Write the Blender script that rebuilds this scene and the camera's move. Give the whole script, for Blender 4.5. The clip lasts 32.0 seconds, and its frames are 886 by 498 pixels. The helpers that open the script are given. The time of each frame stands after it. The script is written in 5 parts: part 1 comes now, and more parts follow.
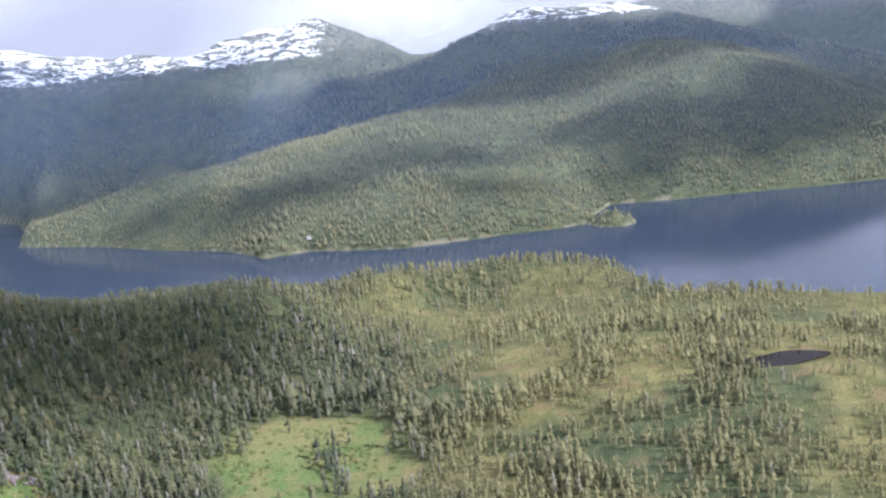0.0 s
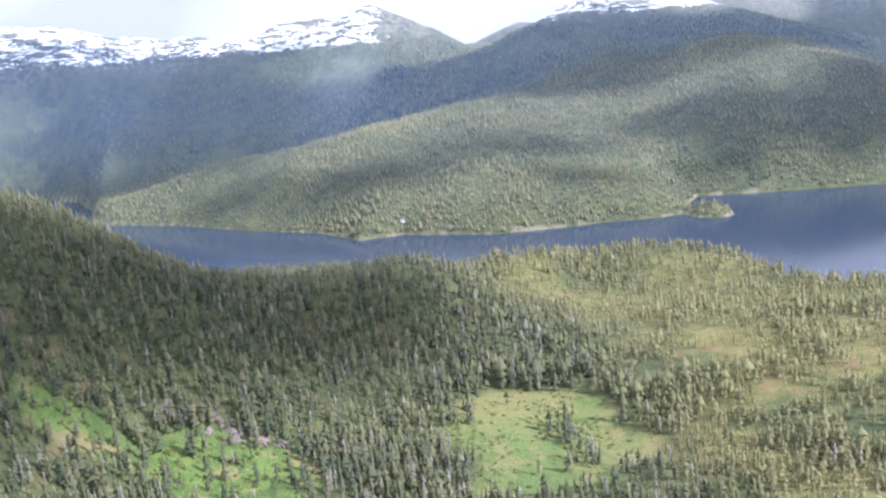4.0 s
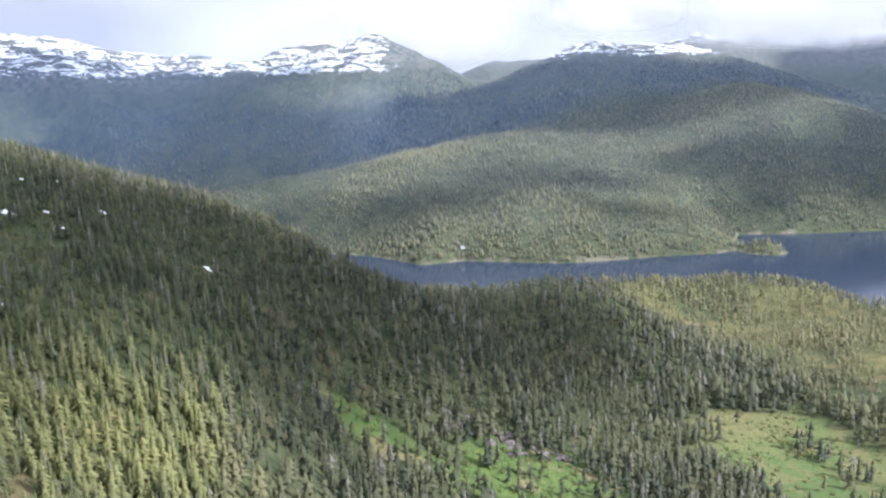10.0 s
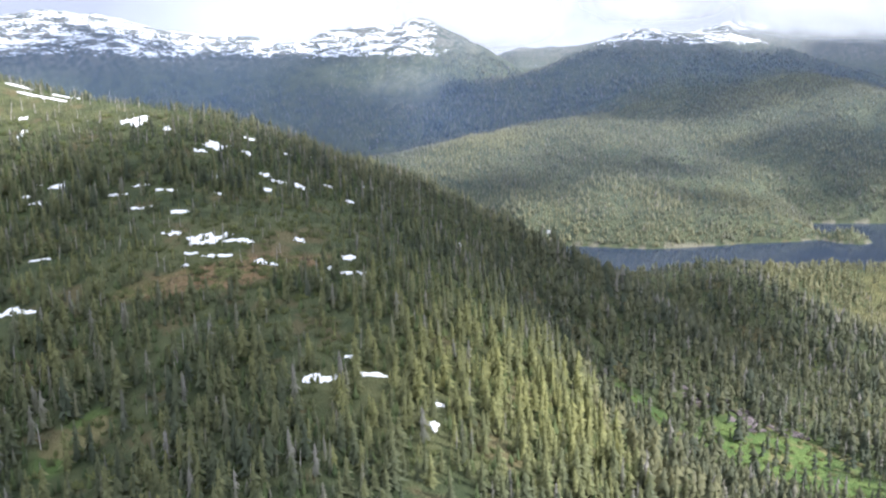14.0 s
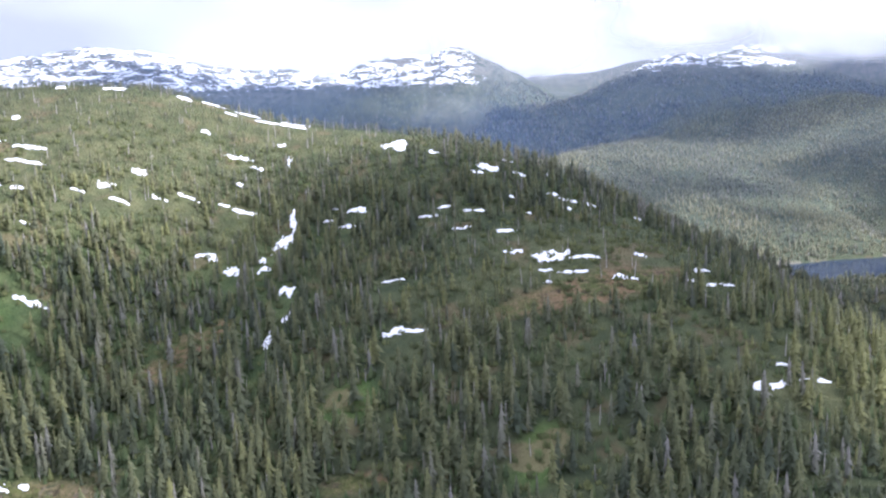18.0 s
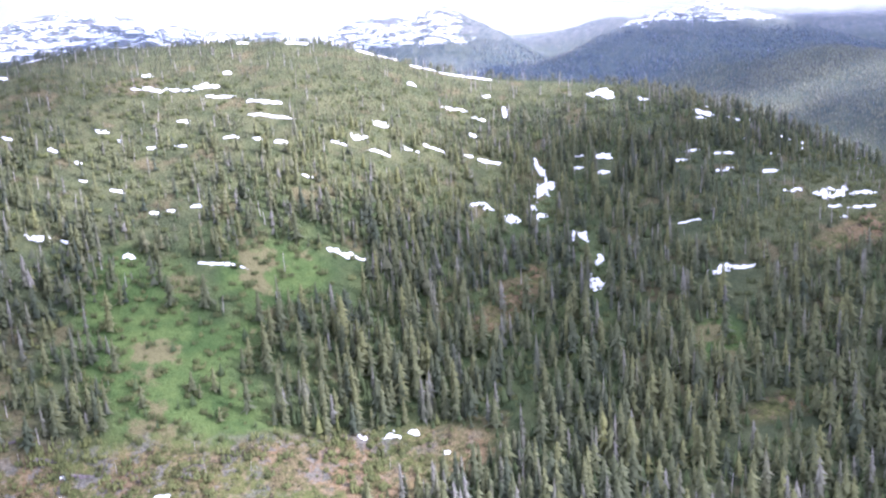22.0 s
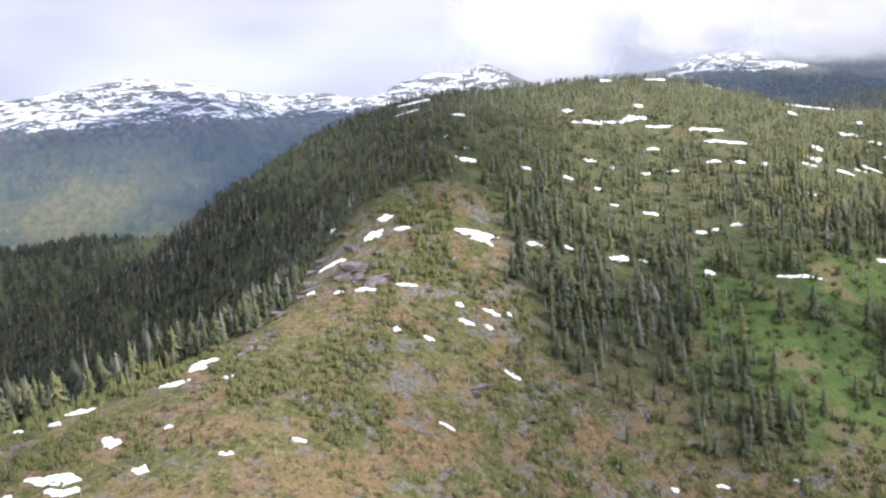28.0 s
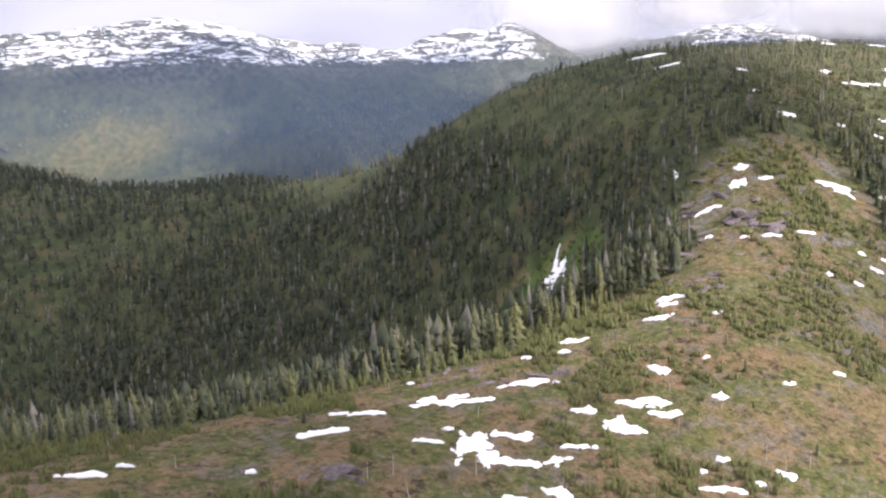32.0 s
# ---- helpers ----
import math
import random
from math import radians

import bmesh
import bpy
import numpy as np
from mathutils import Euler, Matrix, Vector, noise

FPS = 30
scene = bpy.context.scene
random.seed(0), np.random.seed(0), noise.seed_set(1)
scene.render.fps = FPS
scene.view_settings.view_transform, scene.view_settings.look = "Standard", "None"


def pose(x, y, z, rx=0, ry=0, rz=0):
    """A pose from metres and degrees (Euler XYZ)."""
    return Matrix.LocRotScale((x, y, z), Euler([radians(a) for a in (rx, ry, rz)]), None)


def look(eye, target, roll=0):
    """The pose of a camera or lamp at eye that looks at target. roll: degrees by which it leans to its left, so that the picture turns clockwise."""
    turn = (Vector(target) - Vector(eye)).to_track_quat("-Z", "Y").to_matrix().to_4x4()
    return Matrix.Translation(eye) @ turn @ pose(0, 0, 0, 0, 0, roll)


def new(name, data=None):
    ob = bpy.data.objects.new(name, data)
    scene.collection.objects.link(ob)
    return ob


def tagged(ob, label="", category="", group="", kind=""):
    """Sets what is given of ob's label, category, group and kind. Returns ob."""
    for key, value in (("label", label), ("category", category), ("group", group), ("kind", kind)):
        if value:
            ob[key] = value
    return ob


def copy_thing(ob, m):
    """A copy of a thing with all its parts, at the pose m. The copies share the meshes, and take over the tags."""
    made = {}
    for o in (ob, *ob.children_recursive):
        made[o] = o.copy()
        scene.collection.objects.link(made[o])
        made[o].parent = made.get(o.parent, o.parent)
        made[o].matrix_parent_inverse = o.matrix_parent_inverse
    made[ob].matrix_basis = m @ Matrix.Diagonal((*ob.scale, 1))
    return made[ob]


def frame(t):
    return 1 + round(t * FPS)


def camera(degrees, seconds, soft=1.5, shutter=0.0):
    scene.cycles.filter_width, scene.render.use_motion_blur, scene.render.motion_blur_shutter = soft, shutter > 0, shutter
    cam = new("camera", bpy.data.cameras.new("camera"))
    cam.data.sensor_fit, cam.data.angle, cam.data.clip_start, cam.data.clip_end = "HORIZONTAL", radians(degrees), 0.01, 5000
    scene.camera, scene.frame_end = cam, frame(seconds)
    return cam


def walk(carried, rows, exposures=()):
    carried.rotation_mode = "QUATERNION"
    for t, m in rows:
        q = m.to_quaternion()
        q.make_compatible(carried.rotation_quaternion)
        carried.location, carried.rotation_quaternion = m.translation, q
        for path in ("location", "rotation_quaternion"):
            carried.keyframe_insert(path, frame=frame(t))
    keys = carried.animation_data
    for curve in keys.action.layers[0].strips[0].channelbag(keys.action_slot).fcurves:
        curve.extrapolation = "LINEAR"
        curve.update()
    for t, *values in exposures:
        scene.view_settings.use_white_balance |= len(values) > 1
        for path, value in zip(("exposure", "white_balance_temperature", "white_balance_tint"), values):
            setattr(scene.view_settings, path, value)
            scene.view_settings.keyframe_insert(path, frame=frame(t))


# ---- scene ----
cam = camera(54.97, 32.0, soft=2.3)
PATH = [
    (0.0, 0.00, 0.00, 235.45, 77.71, 6.12, -1.59),
    (0.5, -17.01, -0.82, 235.79, 78.09, 5.36, -1.24),
    (1.0, -33.95, -1.43, 236.09, 77.85, 5.41, -2.09),
    (1.5, -51.50, -1.92, 236.41, 76.79, 5.52, -1.70),
    (2.0, -69.13, -2.20, 236.68, 75.74, 5.29, -2.44),
    (2.5, -86.20, -2.21, 236.80, 75.99, 4.32, -1.58),
    (3.0, -103.46, -1.99, 236.80, 76.02, 4.33, -0.99),
    (3.5, -120.87, -1.43, 236.70, 77.31, 4.70, -1.54),
    (5.5, -187.52, 1.50, 236.33, 77.36, 4.52, -1.35),
    (6.0, -203.59, 2.56, 236.07, 74.88, 5.32, -2.14),
    (6.5, -219.79, 4.22, 235.26, 75.50, 1.08, -10.53),
    (7.0, -235.44, 5.79, 234.59, 78.29, 0.45, -12.08),
    (7.5, -250.18, 6.84, 234.51, 81.26, 0.04, -14.15),
    (8.0, -265.58, 7.55, 234.61, 82.99, -0.12, -13.05),
    (8.5, -282.08, 8.22, 234.74, 80.18, -0.02, -11.35),
    (9.0, -298.88, 8.94, 234.77, 79.90, -0.36, -9.92),
    (9.5, -315.36, 9.33, 234.69, 79.67, 0.06, -9.24),
    (10.0, -331.59, 9.39, 234.77, 79.48, 1.55, -6.19),
    (10.5, -348.14, 9.56, 234.88, 78.51, 2.49, -2.71),
    (11.0, -365.32, 10.13, 234.86, 81.78, 4.65, 1.07),
    (11.5, -382.43, 11.08, 234.83, 83.94, 0.86, 2.96),
    (12.0, -398.66, 12.02, 234.87, 78.27, -0.34, -0.86),
    (12.5, -415.05, 12.86, 234.94, 79.89, 2.06, -7.80),
    (13.0, -432.20, 13.79, 234.93, 81.24, 5.26, -6.56),
    (13.5, -449.31, 14.77, 234.76, 80.30, 4.77, -6.73),
    (14.0, -466.21, 15.89, 234.48, 78.56, 0.60, -6.56),
    (14.5, -483.38, 17.19, 234.22, 79.75, 2.17, -5.09),
    (16.5, -553.25, 22.60, 233.45, 80.04, 1.26, -6.72),
    (17.0, -570.97, 24.08, 233.27, 79.94, 1.80, -6.68),
    (17.5, -588.49, 25.77, 233.08, 79.91, 1.69, -7.41),
    (18.0, -605.63, 27.62, 232.99, 80.50, 1.85, -7.58),
    (18.5, -623.08, 29.52, 232.94, 82.20, 2.59, -7.44),
    (19.0, -640.84, 31.52, 232.73, 77.44, 2.87, -10.35),
    (19.5, -658.32, 33.66, 232.43, 76.50, 1.11, -11.70),
    (20.0, -675.57, 35.83, 232.27, 77.37, 1.24, -11.81),
    (20.5, -693.15, 38.15, 232.25, 77.84, 2.21, -13.05),
    (21.0, -710.93, 40.62, 232.25, 78.02, 3.26, -12.60),
    (21.5, -728.35, 43.11, 232.18, 78.21, 3.02, -11.85),
    (22.0, -745.51, 45.68, 232.01, 77.91, 2.99, -12.00),
    (22.5, -762.93, 48.41, 231.80, 78.42, 2.97, -12.19),
    (23.0, -780.59, 51.29, 231.70, 76.87, 2.60, -13.13),
    (23.5, -798.08, 54.24, 231.88, 81.32, 3.76, -13.77),
    (24.0, -815.76, 57.16, 232.37, 82.14, 4.10, -14.03),
    (24.5, -834.23, 60.02, 232.93, 81.37, 3.97, -13.03),
    (25.0, -852.83, 62.94, 233.33, 79.64, 3.39, -13.47),
    (25.5, -871.37, 66.37, 233.37, 78.47, 3.22, -13.63),
    (27.5, -946.17, 82.29, 232.40, 80.98, 4.57, -14.48),
    (28.0, -964.73, 86.28, 232.45, 81.80, 4.73, -14.53),
    (28.5, -982.93, 90.10, 232.83, 81.00, 5.66, -13.68),
    (29.0, -1000.82, 94.01, 233.22, 80.90, 5.30, -12.81),
    (29.5, -1018.41, 98.07, 233.61, 81.12, 3.73, -13.00),
    (30.0, -1035.81, 102.18, 234.00, 82.42, 3.56, -12.83),
    (30.5, -1053.22, 106.41, 234.40, 82.59, 0.83, -11.90),
    (31.0, -1070.84, 110.80, 234.79, 80.32, -2.44, -15.96),
    (31.5, -1089.04, 115.35, 235.17, 79.74, 0.58, -15.12),
    (32.0, -1106.95, 119.84, 235.53, 78.95, 1.84, -16.66),
]
EXPOSURES = [(0.0, 1.07, 5450.0, 20.0), (2.0, 1.24, 5450.0, 20.0), (6.0, 1.55, 5420.0, 21.0), (8.0, 1.07, 5420.0, 21.0), (10.0, 1.13, 5450.0, 18.0), (12.0, 1.14, 5680.0, 16.0), (14.0, 1.22, 5570.0, 15.0), (18.0, 1.26, 5270.0, 24.0), (21.0, 1.67, 5120.0, 33.0), (23.0, 1.66, 5200.0, 32.0), (24.0, 1.24, 5450.0, 26.0), (25.0, 1.12, 5500.0, 25.0), (28.0, 0.96, 5700.0, 20.0), (29.0, 0.83, 5800.0, 21.0), (30.0, 0.85, 6020.0, 24.0), (32.0, 0.93, 6050.0, 25.0)]
walk(cam, [(t, pose(x, y, z, rx, ry, rz)) for t, x, y, z, rx, ry, rz in PATH], EXPOSURES)

# ---- sky and sun ----
SUN_ELEVATION, SUN_AZIMUTH = radians(38), radians(-22)  # azimuth counted from +x towards +y
SUN_WAY = Vector((math.cos(SUN_ELEVATION) * math.cos(SUN_AZIMUTH), math.cos(SUN_ELEVATION) * math.sin(SUN_AZIMUTH), math.sin(SUN_ELEVATION)))
sun_data = bpy.data.lights.new("sun", "SUN")
sun_data.energy, sun_data.angle, sun_data.color = 4.2, radians(2.0), (1.0, 0.92, 0.76)
sun = new("sun", sun_data)
sun.matrix_world = look(SUN_WAY * 500, (0, 0, 0))

world = bpy.data.worlds.new("sky")
scene.world = world
world.use_nodes = True
wn, wl = world.node_tree.nodes, world.node_tree.links
wn.clear()


def wnode(kind, **values):
    n = wn.new(kind)
    for k, v in values.items():
        n.inputs[k].default_value = v
    return n


def wmath(op, a, b=None, clamp=False):
    n = wn.new("ShaderNodeMath")
    n.operation, n.use_clamp = op, clamp
    for i, v in enumerate((a, b)):
        if v is None:
            continue
        if hasattr(v, "is_output"):
            wl.new(v, n.inputs[i])
        else:
            n.inputs[i].default_value = v
    return n.outputs[0]


sky = wn.new("ShaderNodeTexSky")
sky.sky_type, sky.sun_disc = "NISHITA", False
sky.sun_elevation, sky.sun_rotation = SUN_ELEVATION, math.pi / 2 - SUN_AZIMUTH
sky.altitude, sky.air_density, sky.dust_density = 300, 1.0, 1.5
coord = wn.new("ShaderNodeTexCoord")
parts = wn.new("ShaderNodeSeparateXYZ")
wl.new(coord.outputs["Generated"], parts.inputs[0])
up = wmath("MAXIMUM", parts.outputs[2], 0.0)
deck = wn.new("ShaderNodeCombineXYZ")
wl.new(parts.outputs[0], deck.inputs[0])
wl.new(parts.outputs[1], deck.inputs[1])
wl.new(wmath("MULTIPLY", up, 3.2), deck.inputs[2])
puffs = wnode("ShaderNodeTexNoise", Scale=2.2, Detail=7.0, Roughness=0.5, Distortion=0.3)
wl.new(deck.outputs[0], puffs.inputs["Vector"])
shade = wnode("ShaderNodeTexNoise", Scale=2.7, Detail=4.0, Roughness=0.42)
wl.new(deck.outputs[0], shade.inputs["Vector"])
cover = wn.new("ShaderNodeMapRange")
cover.interpolation_type = "SMOOTHSTEP"
cover.inputs["From Min"].default_value, cover.inputs["From Max"].default_value = 0.10, 0.28
wl.new(puffs.outputs[0], cover.inputs[0])
low = wn.new("ShaderNodeMapRange")
low.interpolation_type = "SMOOTHSTEP"
low.inputs["From Min"].default_value, low.inputs["From Max"].default_value = 0.12, 0.50
low.inputs["To Min"].default_value, low.inputs["To Max"].default_value = 1.06, 2.00
wl.new(up, low.inputs[0])
thick = wn.new("ShaderNodeMapRange")
thick.inputs["From Min"].default_value, thick.inputs["From Max"].default_value = 0.38, 0.66
thick.inputs["To Min"].default_value, thick.inputs["To Max"].default_value = 1.12, 0.72
wl.new(shade.outputs[0], thick.inputs[0])
bright = wmath("MULTIPLY", wmath("MULTIPLY", low.outputs[0], thick.outputs[0]), 0.47)
tone = wn.new("ShaderNodeMix")
tone.data_type = "RGBA"
tone.inputs[6].default_value, tone.inputs[7].default_value = (0.955, 0.95, 0.95, 1), (1.0, 0.985, 0.965, 1)
wl.new(wmath("SUBTRACT", bright, 0.3, True), tone.inputs[0])
clear = wn.new("ShaderNodeBackground")
clear.inputs[1].default_value = 0.10
wl.new(sky.outputs[0], clear.inputs[0])
cloudy = wn.new("ShaderNodeBackground")
wl.new(tone.outputs[2], cloudy.inputs[0])
wl.new(bright, cloudy.inputs[1])
mixed = wn.new("ShaderNodeMixShader")
wl.new(cover.outputs[0], mixed.inputs[0])
wl.new(clear.outputs[0], mixed.inputs[1])
wl.new(cloudy.outputs[0], mixed.inputs[2])
wo = wn.new("ShaderNodeOutputWorld")
wl.new(mixed.outputs[0], wo.inputs[0])


# ---- materials ----
class Mat:
    """Small wrapper to build node materials."""

    def __init__(self, name, roughness=0.9, specular=0.2, metallic=0.0):
        self.m = bpy.data.materials.new(name)
        self.m.use_nodes = True
        self.n, self.l = self.m.node_tree.nodes, self.m.node_tree.links
        self.b = self.n["Principled BSDF"]
        self.b.inputs["Roughness"].default_value = roughness
        self.b.inputs["Specular IOR Level"].default_value = specular
        self.b.inputs["Metallic"].default_value = metallic
        self.geo = None

    def link(self, a, b):
        self.l.new(a, b)

    def place(self):
        if self.geo is None:
            self.geo = self.n.new("ShaderNodeNewGeometry")
        return self.geo.outputs["Position"]

    def noise(self, scale, detail=4.0, rough=0.55, vector=None):
        t = self.n.new("ShaderNodeTexNoise")
        t.inputs["Scale"].default_value, t.inputs["Detail"].default_value, t.inputs["Roughness"].default_value = scale, detail, rough
        self.link(vector or self.place(), t.inputs["Vector"])
        return t.outputs[0]

    def range(self, v, a, b, c=0.0, d=1.0):
        t = self.n.new("ShaderNodeMapRange")
        t.interpolation_type = "SMOOTHSTEP"
        for i, value in enumerate((a, b, c, d)):
            t.inputs[i + 1].default_value = value
        self.link(v, t.inputs[0])
        return t.outputs[0]

    def math(self, op, a, b):
        t = self.n.new("ShaderNodeMath")
        t.operation = op
        for i, v in enumerate((a, b)):
            if hasattr(v, "is_output"):
                self.link(v, t.inputs[i])
            else:
                t.inputs[i].default_value = v
        return t.outputs[0]

    def attr(self, name):
        t = self.n.new("ShaderNodeAttribute")
        t.attribute_name = name
        return t.outputs["Fac"]

    def mix(self, fac, a, b):
        t = self.n.new("ShaderNodeMix")
        t.data_type = "RGBA"
        for i, v in ((0, fac), (6, a), (7, b)):
            if hasattr(v, "is_output"):
                self.link(v, t.inputs[i])
            else:
                t.inputs[i].default_value = v if i == 0 else (*v, 1)
        return t.outputs[2]

    def color(self, c):
        self.link(c, self.b.inputs["Base Color"])
        return self

    def bump(self, v, strength=0.5, distance=0.5):
        t = self.n.new("ShaderNodeBump")
        t.inputs["Strength"].default_value, t.inputs["Distance"].default_value = strength, distance
        self.link(v, t.inputs["Height"])
        self.link(t.outputs[0], self.b.inputs["Normal"])
        return self


def ground_material():
    k = Mat("ground", 0.95, 0.1)
    broad, fine, grain = k.noise(0.012, 5), k.noise(0.09, 6, 0.65), k.noise(0.7, 5, 0.7)
    patch = k.noise(0.05, 5, 0.6)
    moss = k.mix(k.range(fine, 0.35, 0.65), (0.046, 0.060, 0.031), (0.090, 0.103, 0.050))
    moss = k.mix(k.math("MULTIPLY", k.range(patch, 0.55, 0.64), 0.6), moss, (0.130, 0.105, 0.058))
    bog = k.mix(k.range(fine, 0.38, 0.62), (0.104, 0.108, 0.044), (0.182, 0.164, 0.072))
    bog = k.mix(k.math("MULTIPLY", k.range(grain, 0.45, 0.7), 0.65), bog, (0.070, 0.085, 0.032))
    bog = k.mix(k.math("MULTIPLY", k.range(patch, 0.54, 0.62), 0.5), bog, (0.170, 0.120, 0.070))
    meadow = k.mix(k.range(broad, 0.42, 0.58), (0.092, 0.130, 0.046), (0.150, 0.148, 0.064))
    meadow = k.mix(k.math("MULTIPLY", k.range(patch, 0.50, 0.58), 0.5), meadow, (0.180, 0.150, 0.075))
    meadow = k.mix(k.math("MULTIPLY", k.range(k.noise(0.22, 6, 0.7), 0.52, 0.66), 0.8), meadow, (0.058, 0.088, 0.030))
    green = k.mix(k.range(fine, 0.35, 0.65), (0.060, 0.100, 0.031), (0.112, 0.156, 0.048))
    green = k.mix(k.math("MULTIPLY", k.range(grain, 0.5, 0.68), 0.6), green, (0.050, 0.080, 0.026))
    green = k.mix(k.math("MULTIPLY", k.range(patch, 0.56, 0.62), 0.8), green, (0.180, 0.155, 0.080))
    # heath: yellow green cushions, rusty sedge and bare peat
    tuft = k.noise(0.33, 6, 0.72)
    heath = k.mix(k.range(k.noise(0.075, 5, 0.6), 0.45, 0.55), (0.082, 0.096, 0.032), (0.176, 0.122, 0.066))
    heath = k.mix(k.math("MULTIPLY", k.range(patch, 0.52, 0.60), 0.55), heath, (0.150, 0.104, 0.066))
    heath = k.mix(k.math("MULTIPLY", k.range(k.noise(0.028, 4, 0.6), 0.48, 0.60), 0.45), heath, (0.140, 0.135, 0.050))
    heath = k.mix(k.math("MULTIPLY", k.range(tuft, 0.50, 0.58), 0.8), heath, (0.054, 0.062, 0.021))
    heath = k.mix(k.math("MULTIPLY", k.range(k.noise(0.20, 7, 0.72), 0.55, 0.62), 0.85), heath, (0.038, 0.029, 0.022))
    heath = k.mix(k.math("MULTIPLY", k.range(k.noise(0.55, 6, 0.74), 0.50, 0.60), 0.55), heath, (0.235, 0.178, 0.108))
    heath = k.mix(k.math("MULTIPLY", k.range(k.noise(0.45, 5, 0.72), 0.54, 0.63), 0.65), heath, (0.042, 0.044, 0.018))
    rock = k.mix(k.range(grain, 0.35, 0.65), (0.088, 0.086, 0.076), (0.185, 0.180, 0.160))
    c = k.mix(k.attr("bog"), moss, bog)
    c = k.mix(k.attr("meadow"), c, meadow)
    c = k.mix(k.attr("green"), c, green)
    c = k.mix(k.attr("heath"), c, heath)
    stones = k.math("MULTIPLY", k.range(k.noise(0.15, 7, 0.78), 0.51, 0.57), k.range(k.noise(0.03, 4, 0.6), 0.40, 0.52))
    c = k.mix(k.math("MULTIPLY", stones, k.attr("rocky")), c, rock)
    c = k.mix(k.attr("woods"), c, k.mix(k.range(k.noise(0.035, 6, 0.7), 0.36, 0.64), (0.054, 0.068, 0.047), (0.094, 0.104, 0.060)))
    c = k.mix(k.attr("scrub"), c, k.mix(k.range(fine, 0.4, 0.6), (0.075, 0.090, 0.080), (0.165, 0.160, 0.135)))
    c = k.mix(k.attr("beach"), c, (0.17, 0.16, 0.12))
    # last winter's snow lies in streaks on the tops
    streak = k.n.new("ShaderNodeMapping")
    streak.inputs["Scale"].default_value = (0.55, 0.8, 2.6)
    streak.inputs["Rotation"].default_value = (0, 0.25, 0)
    k.link(k.place(), streak.inputs[0])
    drift = k.math("ADD", k.math("MULTIPLY", k.noise(0.034, 8, 0.68, streak.outputs[0]), 0.5), k.math("MULTIPLY", k.noise(0.13, 6, 0.7, streak.outputs[0]), 0.5))
    level = k.math("ADD", drift, k.math("MULTIPLY", k.math("SUBTRACT", k.attr("snow"), 1.0), 0.5))
    c = k.mix(k.range(level, 0.510, 0.530), c, (0.86, 0.88, 0.92))
    k.color(c)
    k.bump(k.math("ADD", k.noise(0.35, 6, 0.7), k.math("MULTIPLY", grain, 0.4)), 0.9, 1.2)
    return k.m


def foliage_material(name, dark, light, dead=(0.30, 0.27, 0.25), sheen=0.0):
    k = Mat(name, 0.7, 0.3)
    # blue-tinted sheen, in place of haze on distant trees
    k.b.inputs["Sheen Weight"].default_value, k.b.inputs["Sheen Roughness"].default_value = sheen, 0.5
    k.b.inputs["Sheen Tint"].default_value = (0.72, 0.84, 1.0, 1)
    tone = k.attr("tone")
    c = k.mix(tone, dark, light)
    c = k.mix(k.math("MULTIPLY", k.range(k.noise(0.9, 3), 0.4, 0.65), 0.35), c, tuple(v * 0.6 for v in dark))
    c = k.mix(k.attr("grey"), c, dead)
    k.color(c)
    k.bump(k.noise(2.6, 3, 0.7), 0.4, 0.4)
    # needles and leaves let some light through
    glow = k.n.new("ShaderNodeBsdfTranslucent")
    k.link(c, glow.inputs[0])
    both = k.n.new("ShaderNodeMixShader")
    both.inputs[0].default_value = 0.38
    k.link(k.b.outputs[0], both.inputs[1])
    k.link(glow.outputs[0], both.inputs[2])
    k.link(both.outputs[0], k.n["Material Output"].inputs[0])
    return k.m


def plain(name, c0, c1, scale, roughness=0.9, bump=0.4, distance=0.1, specular=0.2):
    k = Mat(name, roughness, specular)
    k.color(k.mix(k.range(k.noise(scale, 6, 0.65), 0.33, 0.67), c0, c1))
    k.bump(k.noise(scale * 3, 5, 0.7), bump, distance)
    return k.m


GROUND = ground_material()
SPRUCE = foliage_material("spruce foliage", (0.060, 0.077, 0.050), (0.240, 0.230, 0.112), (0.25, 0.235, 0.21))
NEAR_SPRUCE = foliage_material("near spruce foliage", (0.089, 0.110, 0.070), (0.320, 0.320, 0.125), (0.30, 0.285, 0.26))
YOUNG = foliage_material("young conifer foliage", (0.058, 0.088, 0.034), (0.165, 0.200, 0.075), (0.23, 0.215, 0.19))
# bluer, lifted spruce colour with blue sheen stands in for distance haze
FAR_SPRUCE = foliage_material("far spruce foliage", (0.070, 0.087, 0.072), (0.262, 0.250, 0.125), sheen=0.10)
SHRUB = foliage_material("shrub leaves", (0.085, 0.102, 0.036), (0.190, 0.208, 0.070), (0.15, 0.11, 0.055))
BARK = plain("bark", (0.07, 0.055, 0.045), (0.16, 0.135, 0.115), 3.0)
GREY_WOOD = plain("weathered wood", (0.26, 0.24, 0.225), (0.48, 0.45, 0.43), 2.0)
ROCK = plain("rock", (0.092, 0.078, 0.080), (0.205, 0.174, 0.178), 0.8, 0.9, 0.9, 0.4)
SNOW = plain("snow", (0.78, 0.79, 0.82), (0.90, 0.91, 0.93), 0.5, 0.75, 0.5, 0.15)


